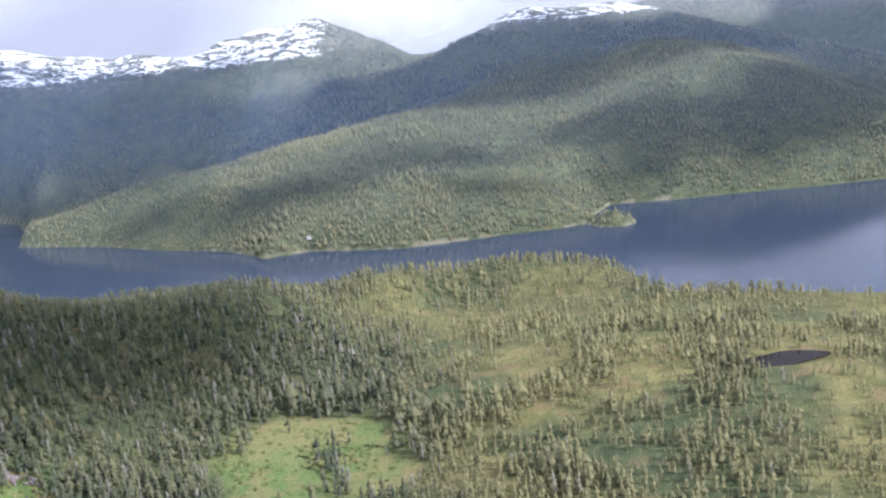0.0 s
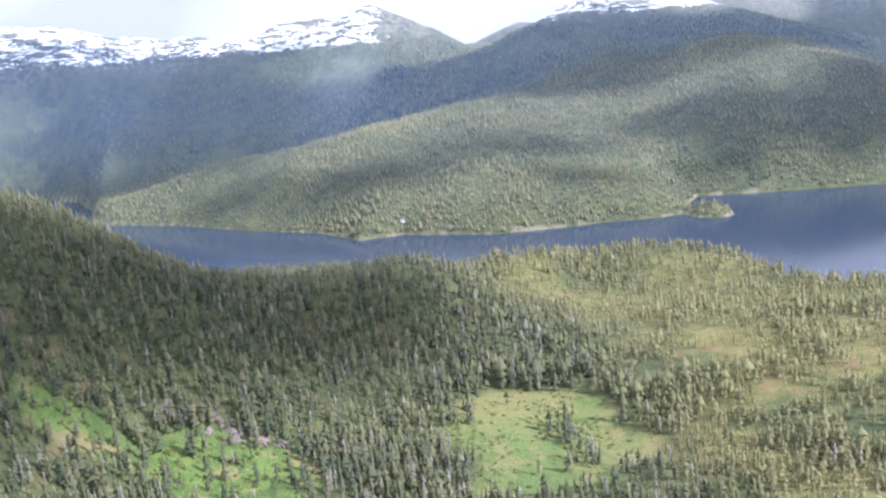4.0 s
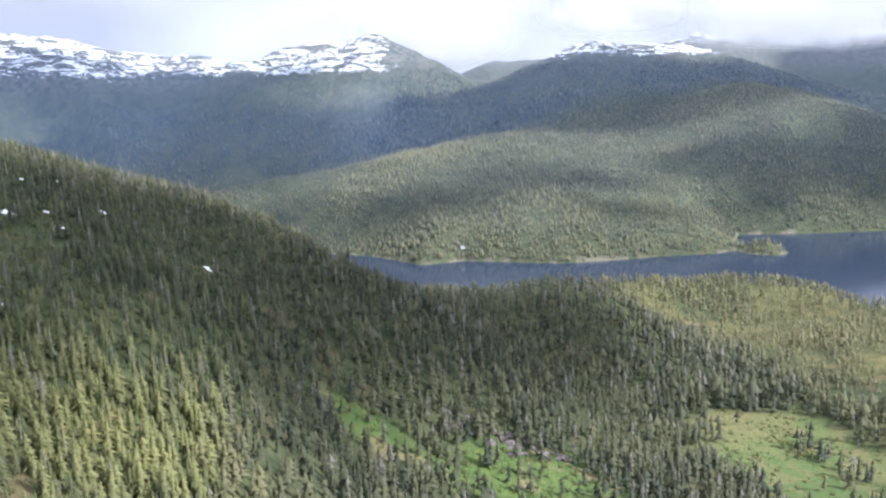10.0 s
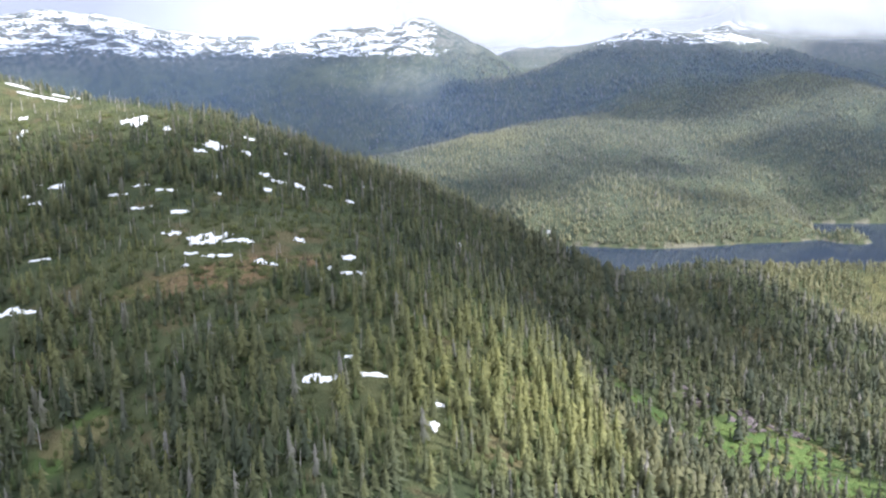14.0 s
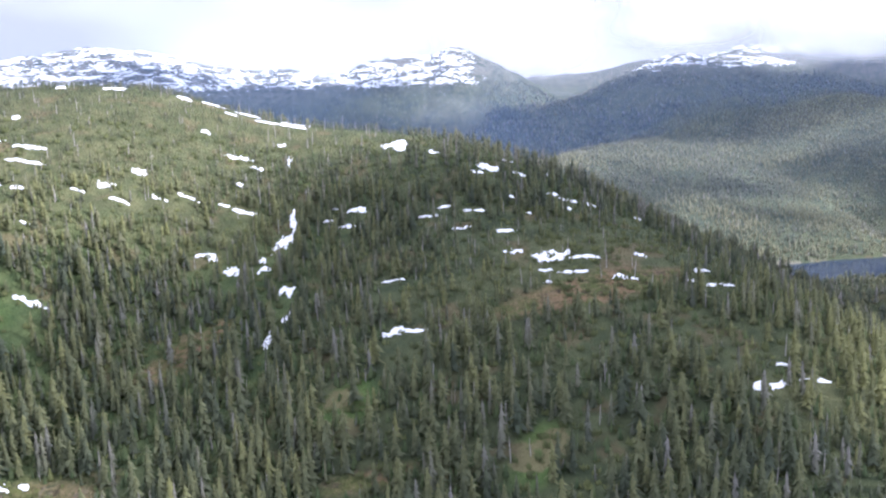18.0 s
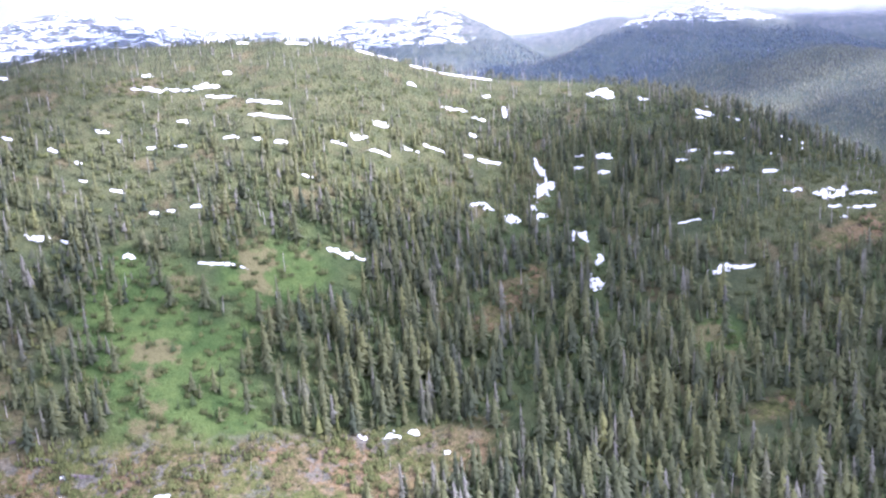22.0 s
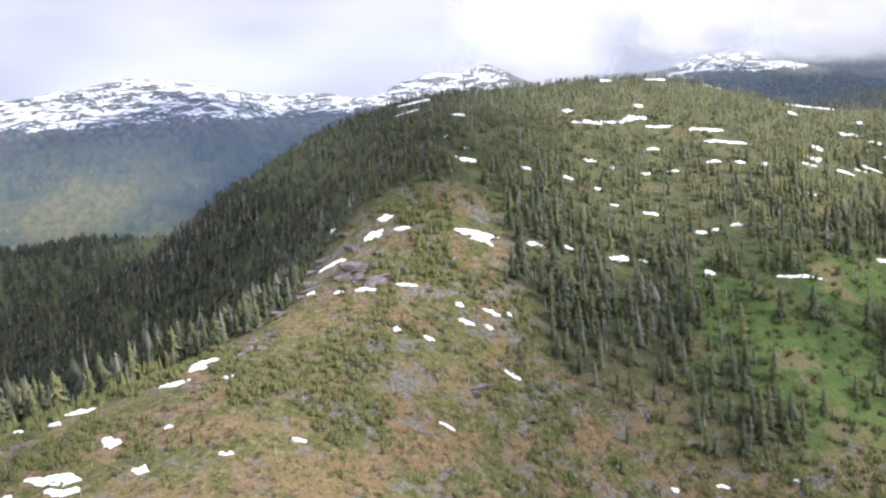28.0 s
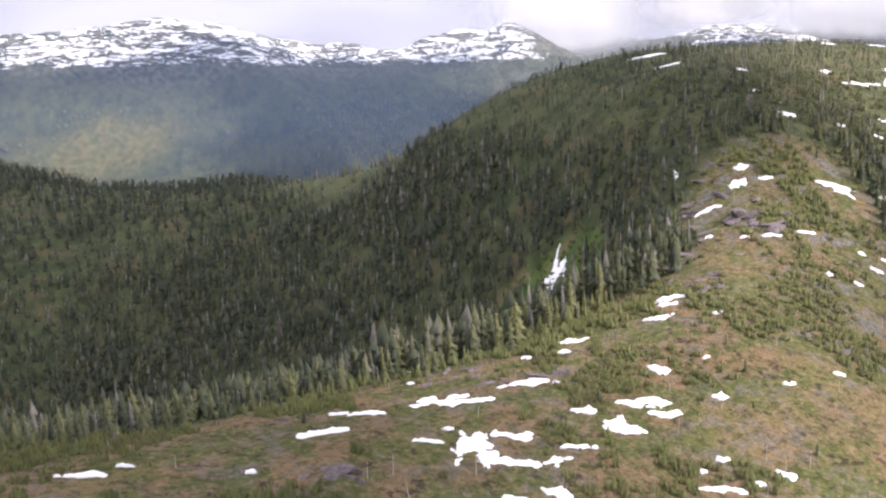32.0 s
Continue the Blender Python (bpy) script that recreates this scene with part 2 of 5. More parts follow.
def water_material(name, tint, rough, scale):
    k = Mat(name, rough, 0.5)
    k.b.inputs["Base Color"].default_value = (*tint, 1)
    k.b.inputs["IOR"].default_value = 1.33
    k.bump(k.math("ADD", k.noise(scale, 3, 0.5), k.math("MULTIPLY", k.noise(scale * 0.12, 3), 1.5)), 0.12, 0.5)
    return k.m


WATER = water_material("lake water", (0.022, 0.034, 0.062), 0.11, 0.25)
POND = water_material("bog water", (0.012, 0.010, 0.010), 0.05, 0.6)
POND.node_tree.nodes["Principled BSDF"].inputs["Specular IOR Level"].default_value = 0.06


# ---- lie of the land ----
def hash2(ix, iy, seed):
    h = (ix.astype(np.int64) * 374761393 + iy.astype(np.int64) * 668265263 + seed * 974711) & 0x7FFFFFFF
    h = ((h ^ (h >> 13)) * 1274126177) & 0x7FFFFFFF
    return ((h ^ (h >> 16)) & 0xFFFF) / 65535.0


def value_noise(x, y, size, seed=0):
    u, v = np.asarray(x, float) / size, np.asarray(y, float) / size
    iu, iv = np.floor(u), np.floor(v)
    a, b = u - iu, v - iv
    a, b = a * a * (3 - 2 * a), b * b * (3 - 2 * b)
    n = [[hash2(iu + i, iv + j, seed) for j in (0, 1)] for i in (0, 1)]
    return (n[0][0] * (1 - a) + n[1][0] * a) * (1 - b) + (n[0][1] * (1 - a) + n[1][1] * a) * b


def fractal(x, y, size, octaves=4, seed=0, gain=0.5):
    total, weight, amount = 0.0, 1.0, 0.0
    for k in range(octaves):
        c, s = math.cos(0.7 * k + seed), math.sin(0.7 * k + seed)
        total = total + weight * value_noise(c * x - s * y, s * x + c * y, size / 2 ** k, seed * 17 + k)
        amount += weight
        weight *= gain
    return total / amount * 2 - 1


def step(a, b, v):
    t = np.clip((v - a) / (b - a), 0, 1)
    return t * t * (3 - 2 * t)


def to_line(x, y, points):
    """Distance to a polyline, the interpolated third value there, and the side (positive to its left)."""
    best = np.full(np.shape(x), 1e9)
    value, side = np.zeros(np.shape(x)), np.zeros(np.shape(x))
    for (x0, y0, z0), (x1, y1, z1) in zip(points, points[1:]):
        dx, dy = x1 - x0, y1 - y0
        t = np.clip(((x - x0) * dx + (y - y0) * dy) / (dx * dx + dy * dy), 0, 1)
        d = np.hypot(x - x0 - t * dx, y - y0 - t * dy)
        nearer = d < best
        best = np.where(nearer, d, best)
        value = np.where(nearer, z0 + t * (z1 - z0), value)
        side = np.where(nearer, np.sign(dx * (y - y0) - dy * (x - x0)), side)
    return best, value, side


def smooth_max(a, b, k):
    h = np.clip(0.5 + 0.5 * (a - b) / k, 0, 1)
    return b + (a - b) * h + k * h * (1 - h)


def smooth_min(a, b, k):
    return -smooth_max(-a, -b, k)


POND_LEVEL = 47.0
HILLS = []


def hill(x, y, radius, height):
    HILLS.append((x, y, radius, height))


hill(-1300, 150, 55, 18.0)
hill(-1300, 250, 90, 52.7)
hill(-1250, 450, 55, 15.6)
hill(-1250, 900, 260, 160.8)
hill(-1200, -50, 150, 85.2)
hill(-1150, 250, 150, 90.9)
hill(-1150, 500, 90, -43.5)
hill(-1150, 900, 55, -14.9)
hill(-1000, 450, 55, -49.7)
hill(-1000, 700, 55, -6.0)
hill(-950, 350, 55, 6.8)
hill(-950, 600, 55, 11.5)
hill(-950, 1000, 150, -38.3)
hill(-900, 450, 55, 32.3)
hill(-850, -100, 150, 64.0)
hill(-850, 250, 55, -38.2)
hill(-850, 600, 90, 42.6)
hill(-800, 350, 55, -2.2)
hill(-700, 150, 90, -39.1)
hill(-700, 300, 55, -41.7)
hill(-700, 400, 55, 12.5)
hill(-700, 500, 260, 204.9)
hill(-700, 550, 55, 16.5)
hill(-650, 400, 55, -35.4)
hill(-650, 500, 55, -10.6)
hill(-650, 600, 55, -14.4)
hill(-600, 50, 90, 23.7)
hill(-600, 650, 90, 24.2)
hill(-550, 250, 55, -22.9)
hill(-550, 400, 55, 8.7)
hill(-550, 500, 55, 19.2)
hill(-500, 350, 55, 5.2)
hill(-500, 450, 55, 13.1)
hill(-500, 550, 55, -20.3)
hill(-450, 250, 90, 38.2)
hill(-450, 1000, 55, -22.7)
hill(-400, 350, 55, 20.9)
hill(-400, 550, 90, 40.6)
hill(-350, -50, 150, 52.6)
hill(-350, 400, 55, -14.3)
hill(-350, 700, 55, -10.2)
hill(-350, 950, 150, -5.7)
hill(-300, 350, 55, -14.4)
hill(-300, 500, 55, 24.5)
hill(-300, 600, 55, -11.0)
hill(-250, 200, 55, 15.6)
hill(-200, 400, 90, -13.3)
hill(-200, 550, 55, -16.7)
hill(-150, 500, 55, 5.0)
hill(-150, 650, 55, 37.3)
hill(-150, 750, 90, 19.8)
hill(-50, 450, 55, -12.9)
hill(-50, 850, 55, 42.3)
hill(-50, 1000, 90, -16.1)
hill(50, 800, 55, -6.4)
hill(50, 900, 55, 22.6)
hill(100, 500, 55, 5.2)
hill(100, 600, 90, 14.6)
hill(150, 850, 55, 23.1)
hill(200, 450, 90, 20.6)
hill(250, 50, 260, 16.9)
hill(250, 950, 260, -28.5)
hill(350, 700, 90, 12.9)
hill(400, 350, 150, 15.1)
hill(-1300, 870, 70, 6.6)
hill(-1300, 960, 70, 8.2)
hill(-1205, 780, 70, -6.8)
hill(-1205, 870, 70, -4.6)
hill(-1205, 960, 70, -6.9)
hill(-1110, 600, 70, -4.0)
hill(-1110, 690, 70, -4.4)
hill(-1110, 870, 70, -4.4)
hill(-1110, 960, 70, -6.5)
hill(-1015, 240, 70, -3.9)
hill(-1015, 510, 70, -6.2)
hill(-1015, 600, 70, -9.0)
hill(-1015, 780, 70, 5.7)
hill(-920, 240, 70, 4.0)
hill(-920, 330, 70, 8.8)
hill(-920, 420, 70, 5.9)
hill(-920, 690, 70, 9.8)
hill(-920, 780, 70, 4.7)
hill(-825, 240, 70, -6.4)
hill(-825, 330, 70, -16.6)
hill(-825, 420, 70, -6.3)
hill(-825, 600, 70, -7.0)
hill(-825, 690, 70, 2.7)
hill(-730, 330, 70, 3.8)
hill(-730, 420, 70, -5.7)
hill(-730, 510, 70, -2.9)
hill(-635, 420, 70, 6.4)
hill(-635, 510, 70, 6.0)
hill(-635, 600, 70, -5.7)
hill(-635, 690, 70, -3.3)
hill(-540, 330, 70, -3.7)
hill(-540, 420, 70, -18.0)
hill(-540, 510, 70, -3.8)
hill(-540, 690, 70, -5.4)
hill(-540, 870, 70, 3.8)
hill(-445, 420, 70, 9.2)
hill(-445, 600, 70, 8.3)
hill(-445, 690, 70, -4.0)
hill(-445, 870, 70, -4.6)
hill(-445, 960, 70, -4.3)
hill(-350, 240, 70, -4.3)
hill(-350, 330, 70, -8.2)
hill(-350, 510, 70, -19.5)
hill(-350, 690, 70, -2.7)
hill(-350, 780, 70, -2.7)
hill(-350, 870, 70, -3.6)
hill(-350, 960, 70, -2.6)
hill(-255, 420, 70, -3.9)
hill(-255, 510, 70, -2.7)
hill(-255, 600, 70, 12.1)
hill(-255, 870, 70, 3.5)
hill(-255, 960, 70, 3.6)
hill(-160, 600, 70, -6.7)
hill(-160, 870, 70, -9.7)
hill(-65, 510, 70, 4.4)
hill(-65, 600, 70, -5.5)
hill(-65, 690, 70, -6.1)
hill(-65, 780, 70, -7.7)
hill(-65, 870, 70, -11.7)
hill(-65, 960, 70, -3.8)
hill(30, 510, 70, 5.1)
hill(30, 870, 70, -3.5)
hill(30, 960, 70, -4.5)
hill(125, 600, 70, -2.7)
hill(125, 870, 70, -3.3)
hill(125, 960, 70, 6.6)
hill(220, 690, 70, 6.1)
hill(220, 870, 70, -10.5)
hill(220, 960, 70, 4.5)
hill(315, 600, 70, -3.0)
hill(315, 690, 70, -5.9)
hill(315, 780, 70, -3.4)
hill(315, 870, 70, -4.5)
hill(410, 600, 70, -4.0)
hill(410, 690, 70, -9.4)
hill(410, 780, 70, -4.6)

FAR_SHORE = [(-3600, 1850, 0), (-1300, 1900, 0), (-1000, 1890, 0), (-880, 1800, 0), (-800, 1660, 0), (-735, 1490, 0), (-558, 1401, 0), (-413, 1296, 0), (-309, 1236, 0), (-242, 1155, 0), (-179, 1169, 0), (-57, 1121, 0), (32, 1125, 0), (93, 1137, 0), (170, 1138, 0), (204, 1147, 0), (216, 1118, 0), (240, 1102, 0), (266, 1112, 0), (270, 1142, 0), (252, 1162, 0), (226, 1166, 0), (216, 1190, 0), (244, 1232, 0), (266, 1275, 0), (361, 1257, 0), (486, 1250, 0), (570, 1237, 0), (690, 1240, 0), (1100, 1190, 0), (2600, 1050, 0)]
HILL_CREST = [(-735, 1480, 18), (-545, 1455, 56), (-452, 1495, 88), (-354, 1525, 101), (-210, 1565, 124), (-30, 1655, 152), (90, 1725, 152), (240, 1760, 140), (420, 1800, 150)]
NORTH_CREST = [(-420, 1900, 90), (-278, 1950, 166), (-188, 2000, 203), (-54, 2050, 229), (89, 2100, 264), (172, 2110, 300), (280, 2115, 344), (464, 2115, 326), (560, 2040, 300), (705, 1930, 238), (834, 1830, 184), (1027, 1730, 124), (1500, 1650, 80), (2600, 1600, 70)]
SPUR_CREST = [(464, 2115, 326), (520, 1800, 232), (545, 1600, 192), (600, 1450, 130), (700, 1330, 60)]
WEST_CREST = [(-3200, 1700, 430), (-2300, 1850, 440), (-1700, 1960, 420), (-1247, 2060, 398), (-1050, 2190, 386), (-845, 2255, 345), (-557, 2265, 321), (-490, 2300, 350), (-400, 2310, 366), (-330, 2310, 352), (-262, 2295, 372), (-150, 2350, 335), (-60, 2480, 265), (0, 2620, 240)]
EAST_CREST = [(300, 3600, 370), (1100, 3500, 430), (1600, 3450, 440), (1850, 3430, 500), (2200, 3300, 440), (3000, 2600, 340)]
BACK_CREST = [(-900, 3400, 300), (-200, 3300, 280), (300, 3300, 300)]


def near_land(x, y):
    z = np.full(np.shape(x), 20.0)
    for cx, cy, r, h in HILLS:
        z = z + h * np.exp(-((x - cx) ** 2 + (y - cy) ** 2) / (2 * r * r))
    return z


def shore(x, y):
    """Metres inland from the far shore; negative over the lake."""
    d, _, side = to_line(x, y, FAR_SHORE)
    return d * side


def crest(x, y, line, slope, rounding=40):
    best = np.full(np.shape(x), -1e9)
    for a, b in zip(line, line[1:]):
        d, z, _ = to_line(x, y, [a, b])
        best = np.maximum(best, z + slope * rounding - slope * np.sqrt(d * d + rounding * rounding))
    return best


def far_land(x, y):
    inland = shore(x, y)
    rough = fractal(x, y, 420, 5, 3)
    z = 22 + 0.02 * np.maximum(inland, 0) + 10 * fractal(x, y, 300, 4, 5)
    z = smooth_max(z, crest(x, y, HILL_CREST, 0.30, 60) + 8 * rough, 18)
    z = smooth_max(z, crest(x, y, NORTH_CREST, 0.52, 50) + 16 * rough, 30)
    z = smooth_max(z, crest(x, y, SPUR_CREST, 0.42, 80) + 10 * rough, 30)
    wall = crest(x, y, WEST_CREST, 0.66, 30) + 22 * rough + 10 * fractal(x, y, 90, 3, 9)
    z = smooth_max(z, wall, 30)
    z = smooth_max(z, crest(x, y, EAST_CREST, 0.55, 60) + 50 * rough, 40)
    z = smooth_max(z, crest(x, y, BACK_CREST, 0.45, 60) + 50 * rough, 40)
    edge = np.where(inland > 0, 1.2 + (0.62 + 1.1 * step(-650, -850, x)) * inland, 0.2 * inland - 0.5)
    return smooth_min(z, edge, 4)


def height(x, y):
    x, y = np.asarray(x, float), np.asarray(y, float)
    near = near_land(x, y)
    near = near - 17 * np.exp(-(((x + 390) / 130) ** 2 + ((y - 810) / 80) ** 2))
    # the near land runs out into the lake
    lake_edge = 960 + 30 * fractal(x, y, 200, 3, 2) - 130 * step(150, 500, x) + 0.00 * x
    west = step(-1080, -1220, x)
    out = step(-70, 60, y - lake_edge) * (1 - west)
    near = near * (1 - out) - 8 * out
    far = far_land(x, y)
    blend = step(1000, 1090, y + 0.0 * x)
    west_far = np.maximum(far, 24 + 12 * fractal(x, y, 260, 4, 6))
    far = far * (1 - west) + west_far * west
    blend = np.where(west > 0, blend * (1 - west) + west * step(1000, 1500, y), blend)
    z = near * (1 - blend) + far * blend
    rough = (2.0 * fractal(x, y, 40, 4, 11) + 0.8 * fractal(x, y, 120, 2, 12)) * (1 + 1.5 * step(1050, 1300, y))
    dry = np.clip(z / 6, 0, 1)
    hollow = 1 - step(0.9, 1.35, np.hypot((x - 193) / 27, (y - 467) / 13))
    z = z * (1 - hollow) + (POND_LEVEL - 1.2) * hollow
    dry = dry * (1 - hollow)
    far_out = step(1800, 3600, np.hypot(x + 400, y - 300))
    return z + rough * dry * (1 - 0.5 * far_out)


# ---- ground cover ----
def blob(x, y, cx, cy, rx, ry, turn=0.0, wobble=0.25, seed=1, size=40, edge=0.18):
    """1 inside a ragged oval, 0 outside."""
    c, s = math.cos(radians(turn)), math.sin(radians(turn))
    u, v = ((x - cx) * c + (y - cy) * s) / rx, (-(x - cx) * s + (y - cy) * c) / ry
    r = np.sqrt(u * u + v * v) + wobble * fractal(x, y, size, 3, seed)
    return 1 - step(1 - edge, 1 + edge, r)


def oval(*args, **kw):
    return lambda x, y: blob(x, y, *args, **kw)


MEADOWS = [oval(-92, 462, 62, 42, 8, seed=21), oval(-78, 418, 52, 30, 20, seed=22), oval(-96, 388, 40, 20, 10, seed=29)]
GREENS = [oval(-322, 402, 30, 14, -10, wobble=0.5, seed=23, edge=0.4), oval(-258, 398, 46, 26, 12, wobble=0.6, seed=24, edge=0.4), oval(-240, 372, 30, 15, 10, wobble=0.6, seed=25, edge=0.4), oval(-774, 316, 29, 38, 30, wobble=0.8, seed=26, size=20, edge=0.3), oval(-800, 338, 14, 26, 0, seed=27), oval(-748, 350, 22, 12, 0, seed=28), oval(-966, 442, 12, 30, 20, seed=29), oval(-604, 292, 12, 7, 40, seed=31), oval(-548, 262, 14, 7, 60, seed=32)]
BARE = [oval(-1010, 270, 185, 72, 8, 0.12, seed=33), oval(-917, 332, 50, 44, 40, 0.2, seed=34), oval(-905, 375, 38, 30, 20, 0.25, seed=35), oval(-830, 268, 110, 34, -4, 0.2, seed=36), oval(-735, 284, 50, 14, 2, 0.3, seed=37), oval(-1120, 180, 240, 110, 0, 0.15, seed=38)]
RED = [oval(-662, 338, 20, 7, 35, seed=41), oval(-735, 286, 48, 10, 2, seed=42), oval(-515, 328, 40, 7, 10, 0.6, seed=43), oval(-412, 272, 12, 4, 60, 0.4, seed=44), oval(-600, 262, 14, 4, 10, seed=45)]
SUMMIT = [oval(-760, 470, 130, 75, 5, 0.3, seed=46, edge=0.5), oval(-720, 415, 110, 40, 10, 0.4, seed=47, edge=0.5), oval(-520, 345, 50, 24, 20, 0.5, seed=48, edge=0.6), oval(-640, 500, 90, 25, -20, 0.3, seed=49, edge=0.5)]


def any_of(shapes, x, y):
    m = np.zeros(np.shape(x))
    for f in shapes:
        m = np.maximum(m, f(x, y))
    return m


def cover(x, y, z):
    """Shares of each kind of ground cover."""
    bench = step(-70, 20, x + 40 * fractal(x, y, 120, 3, 50)) * step(800, 640, y + 40 * fractal(x, y, 150, 3, 54))
    open_bench = bench * (y < 900)
    bog = bench * step(-0.25, 0.15, fractal(x, y, 90, 4, 51) + 0.1)
    knolls = step(560, 640, y) * step(-150, -40, x) * step(900, 850, y) * step(-0.2, 0.3, fractal(x, y, 120, 3, 52))
    summit = any_of(SUMMIT, x, y)
    return {
        "bog": np.clip(np.maximum(np.maximum(bog, 0.75 * knolls), 0.2 * summit) + 0.3 * blob(x, y, -415, 258, 60, 34, 10, 0.4, 53, 30, 0.4), 0, 1) * (y < 980),
        "meadow": any_of(MEADOWS, x, y),
        "green": np.maximum(any_of(GREENS, x, y), 0.42 * blob(x, y, -705, 335, 90, 70, 10, 0.7, 30, 40, 0.4)),
        "bare": any_of(BARE, x, y),
        "bench": open_bench,
        "red": any_of(RED, x, y),
        "summit": summit,
    }


def snow_line(x, y, z):
    """How far the ground reaches up into the streaks of old snow."""
    west = step(232, 296, z + 12 * fractal(x, y, 160, 3, 61)) * step(-80, -260, x)
    top = step(268, 312, z) * step(-100, 60, x) * (y < 2600)
    back = step(300, 420, z) * (y > 2600)
    return np.clip((west + top + back) * (y > 1700), 0, 1)


def mesh_object(name, verts, faces, material, attributes=None, smooth=False):
    """One mesh from arrays; faces is an (n, 3) or (n, 4) array."""
    me = bpy.data.meshes.new(name)
    verts, faces = np.asarray(verts, np.float32), np.asarray(faces, np.int32)
    k = faces.shape[1]
    me.vertices.add(len(verts))
    me.vertices.foreach_set("co", verts.ravel())
    me.loops.add(faces.size)
    me.loops.foreach_set("vertex_index", faces.ravel())
    me.polygons.add(len(faces))
    me.polygons.foreach_set("loop_start", np.arange(0, faces.size, k, dtype=np.int32))
    me.polygons.foreach_set("loop_total", np.full(len(faces), k, np.int32))
    me.polygons.foreach_set("use_smooth", np.full(len(faces), smooth))
    for key, values in (attributes or {}).items():
        a = me.attributes.new(key, "FLOAT", "POINT")
        a.data.foreach_set("value", np.asarray(values, np.float32))
    me.update()
    me.validate()
    me.materials.append(material)
    return new(name, me)


def spaced(stops):
    """Lines from stop to stop, each (start, step at start); the step changes evenly."""
    out = []
    for (a, sa), (b, sb) in zip(stops, stops[1:]):
        n = max(1, int(round((b - a) / (0.5 * (sa + sb)))))
        t = np.arange(n) / n
        total = sa + (sb - sa) * 0.5
        out.append(a + (b - a) * (sa * t + 0.5 * (sb - sa) * t * t) / total)
    return np.concatenate([*out, [stops[-1][0]]])


LX = spaced([(-4300, 160), (-2600, 40), (-1700, 12), (-1300, 5.0), (300, 5.4), (800, 9), (1600, 25), (4000, 160)])
LY = spaced([(-1800, 120), (-300, 30), (100, 7), (240, 4), (560, 4.2), (900, 7), (1100, 8), (1700, 11), (2400, 12), (2700, 30), (4300, 110)])
gx, gy = np.meshgrid(LX, LY)
gz = height(gx, gy)
kinds = cover(gx, gy, gz)
woods = (gy > 1060) * step(1.2, 4, gz) * (1 - step(250, 330, gz + 30 * fractal(gx, gy, 200, 3, 62)))
scrub = (gy > 1500) * step(230, 330, gz + 30 * fractal(gx, gy, 200, 3, 62))
dome = blob(gx, gy, -320, 2030, 95, 75, 0, 0.3, 64, 60, 0.3)
scrub = np.maximum(scrub, 0.4 * dome)
# pale bog colour painted here stands in for sun on the forested flank
sunlit_flank = blob(gx, gy, -1275, 1976, 150, 34, 3, 0.4, 66, 70, 0.4)
woods = woods * (1 - 0.85 * sunlit_flank)
inland = shore(gx, gy)
sand = ((inland > -2) & (inland < 2.2) & (gy > 1050)) * step(-0.2, 0.2, fractal(gx, gy, 60, 2, 63) + 0.25)
ni, nj = len(LY), len(LX)
index = np.arange(ni * nj).reshape(ni, nj)
quads = np.stack([index[:-1, :-1], index[:-1, 1:], index[1:, 1:], index[1:, :-1]], -1).reshape(-1, 4)
slope = np.hypot(*np.gradient(gz, LY, LX))
ground = mesh_object("ground", np.stack([gx, gy, gz], -1).reshape(-1, 3), quads, GROUND, {
    "bog": np.maximum(kinds["bog"], sunlit_flank).ravel(), "meadow": kinds["meadow"].ravel(), "green": kinds["green"].ravel(),
    "heath": np.maximum(kinds["bare"], np.maximum(kinds["red"], 0.10 * kinds["summit"])).ravel(),
    "rocky": np.clip(kinds["bare"] * (0.05 + 0.45 * step(-820, -890, gx) + 0.8 * step(0.3, 0.6, slope)), 0, 1).ravel(),
    "woods": np.broadcast_to(woods, gx.shape).ravel(), "scrub": np.broadcast_to(scrub, gx.shape).ravel(),
    "beach": np.broadcast_to(sand, gx.shape).ravel(), "snow": snow_line(gx, gy, gz).ravel()}, True)
tagged(ground, "rolling forested land with bog, heath and snowy mountains", "ground", kind="structure")


def ring_mesh(name, outline, material):
    bm = bmesh.new()
    bm.faces.new([bm.verts.new(p) for p in outline])
    bmesh.ops.triangulate(bm, faces=bm.faces)
    me = bpy.data.meshes.new(name)
    bm.to_mesh(me)
    bm.free()
    me.materials.append(material)
    return new(name, me)


lake = ring_mesh("water", [(-3600, 700, 0), (2600, 700, 0), (2600, 1500, 0), (700, 1500, 0), (-300, 2000, 0), (-3600, 2200, 0)], WATER)
tagged(lake, "still dark blue lake reflecting clouds", "lake", kind="structure")
pond_z = POND_LEVEL
angles = np.linspace(0, 2 * math.pi, 40, endpoint=False)
pond_line = [(193 + 24 * math.cos(a) * (1 + 0.2 * math.sin(3 * a + 1)), 467 + 11 * math.sin(a) * (1 + 0.25 * math.sin(2 * a)), pond_z) for a in angles]
pond = ring_mesh("pond", pond_line, POND)
tagged(pond, "small dark bog pond among stunted trees", "pond", kind="structure")


# ---- where old snow lies ----
SNOWS = []


def snow(x, y, length, width, turn):
    SNOWS.append((x, y, length, width, turn))


snow(-1052, 306, 18.8, 22.5, -17)
snow(-1031, 306, 15.2, 8.4, -17)
snow(-1055, 279, 7.1, 23.4, -17)
snow(-1045, 282, 12.2, 9.8, -17)
snow(-1047, 270, 14.9, 8.0, -17)
snow(-999, 300, 7.2, 8.2, -17)
snow(-1012, 288, 14.7, 9.1, -17)
snow(-1020, 279, 8.9, 10.6, -17)
snow(-1008, 282, 7.9, 4.1, -17)
snow(-1026, 288, 6.5, 6.5, -17)
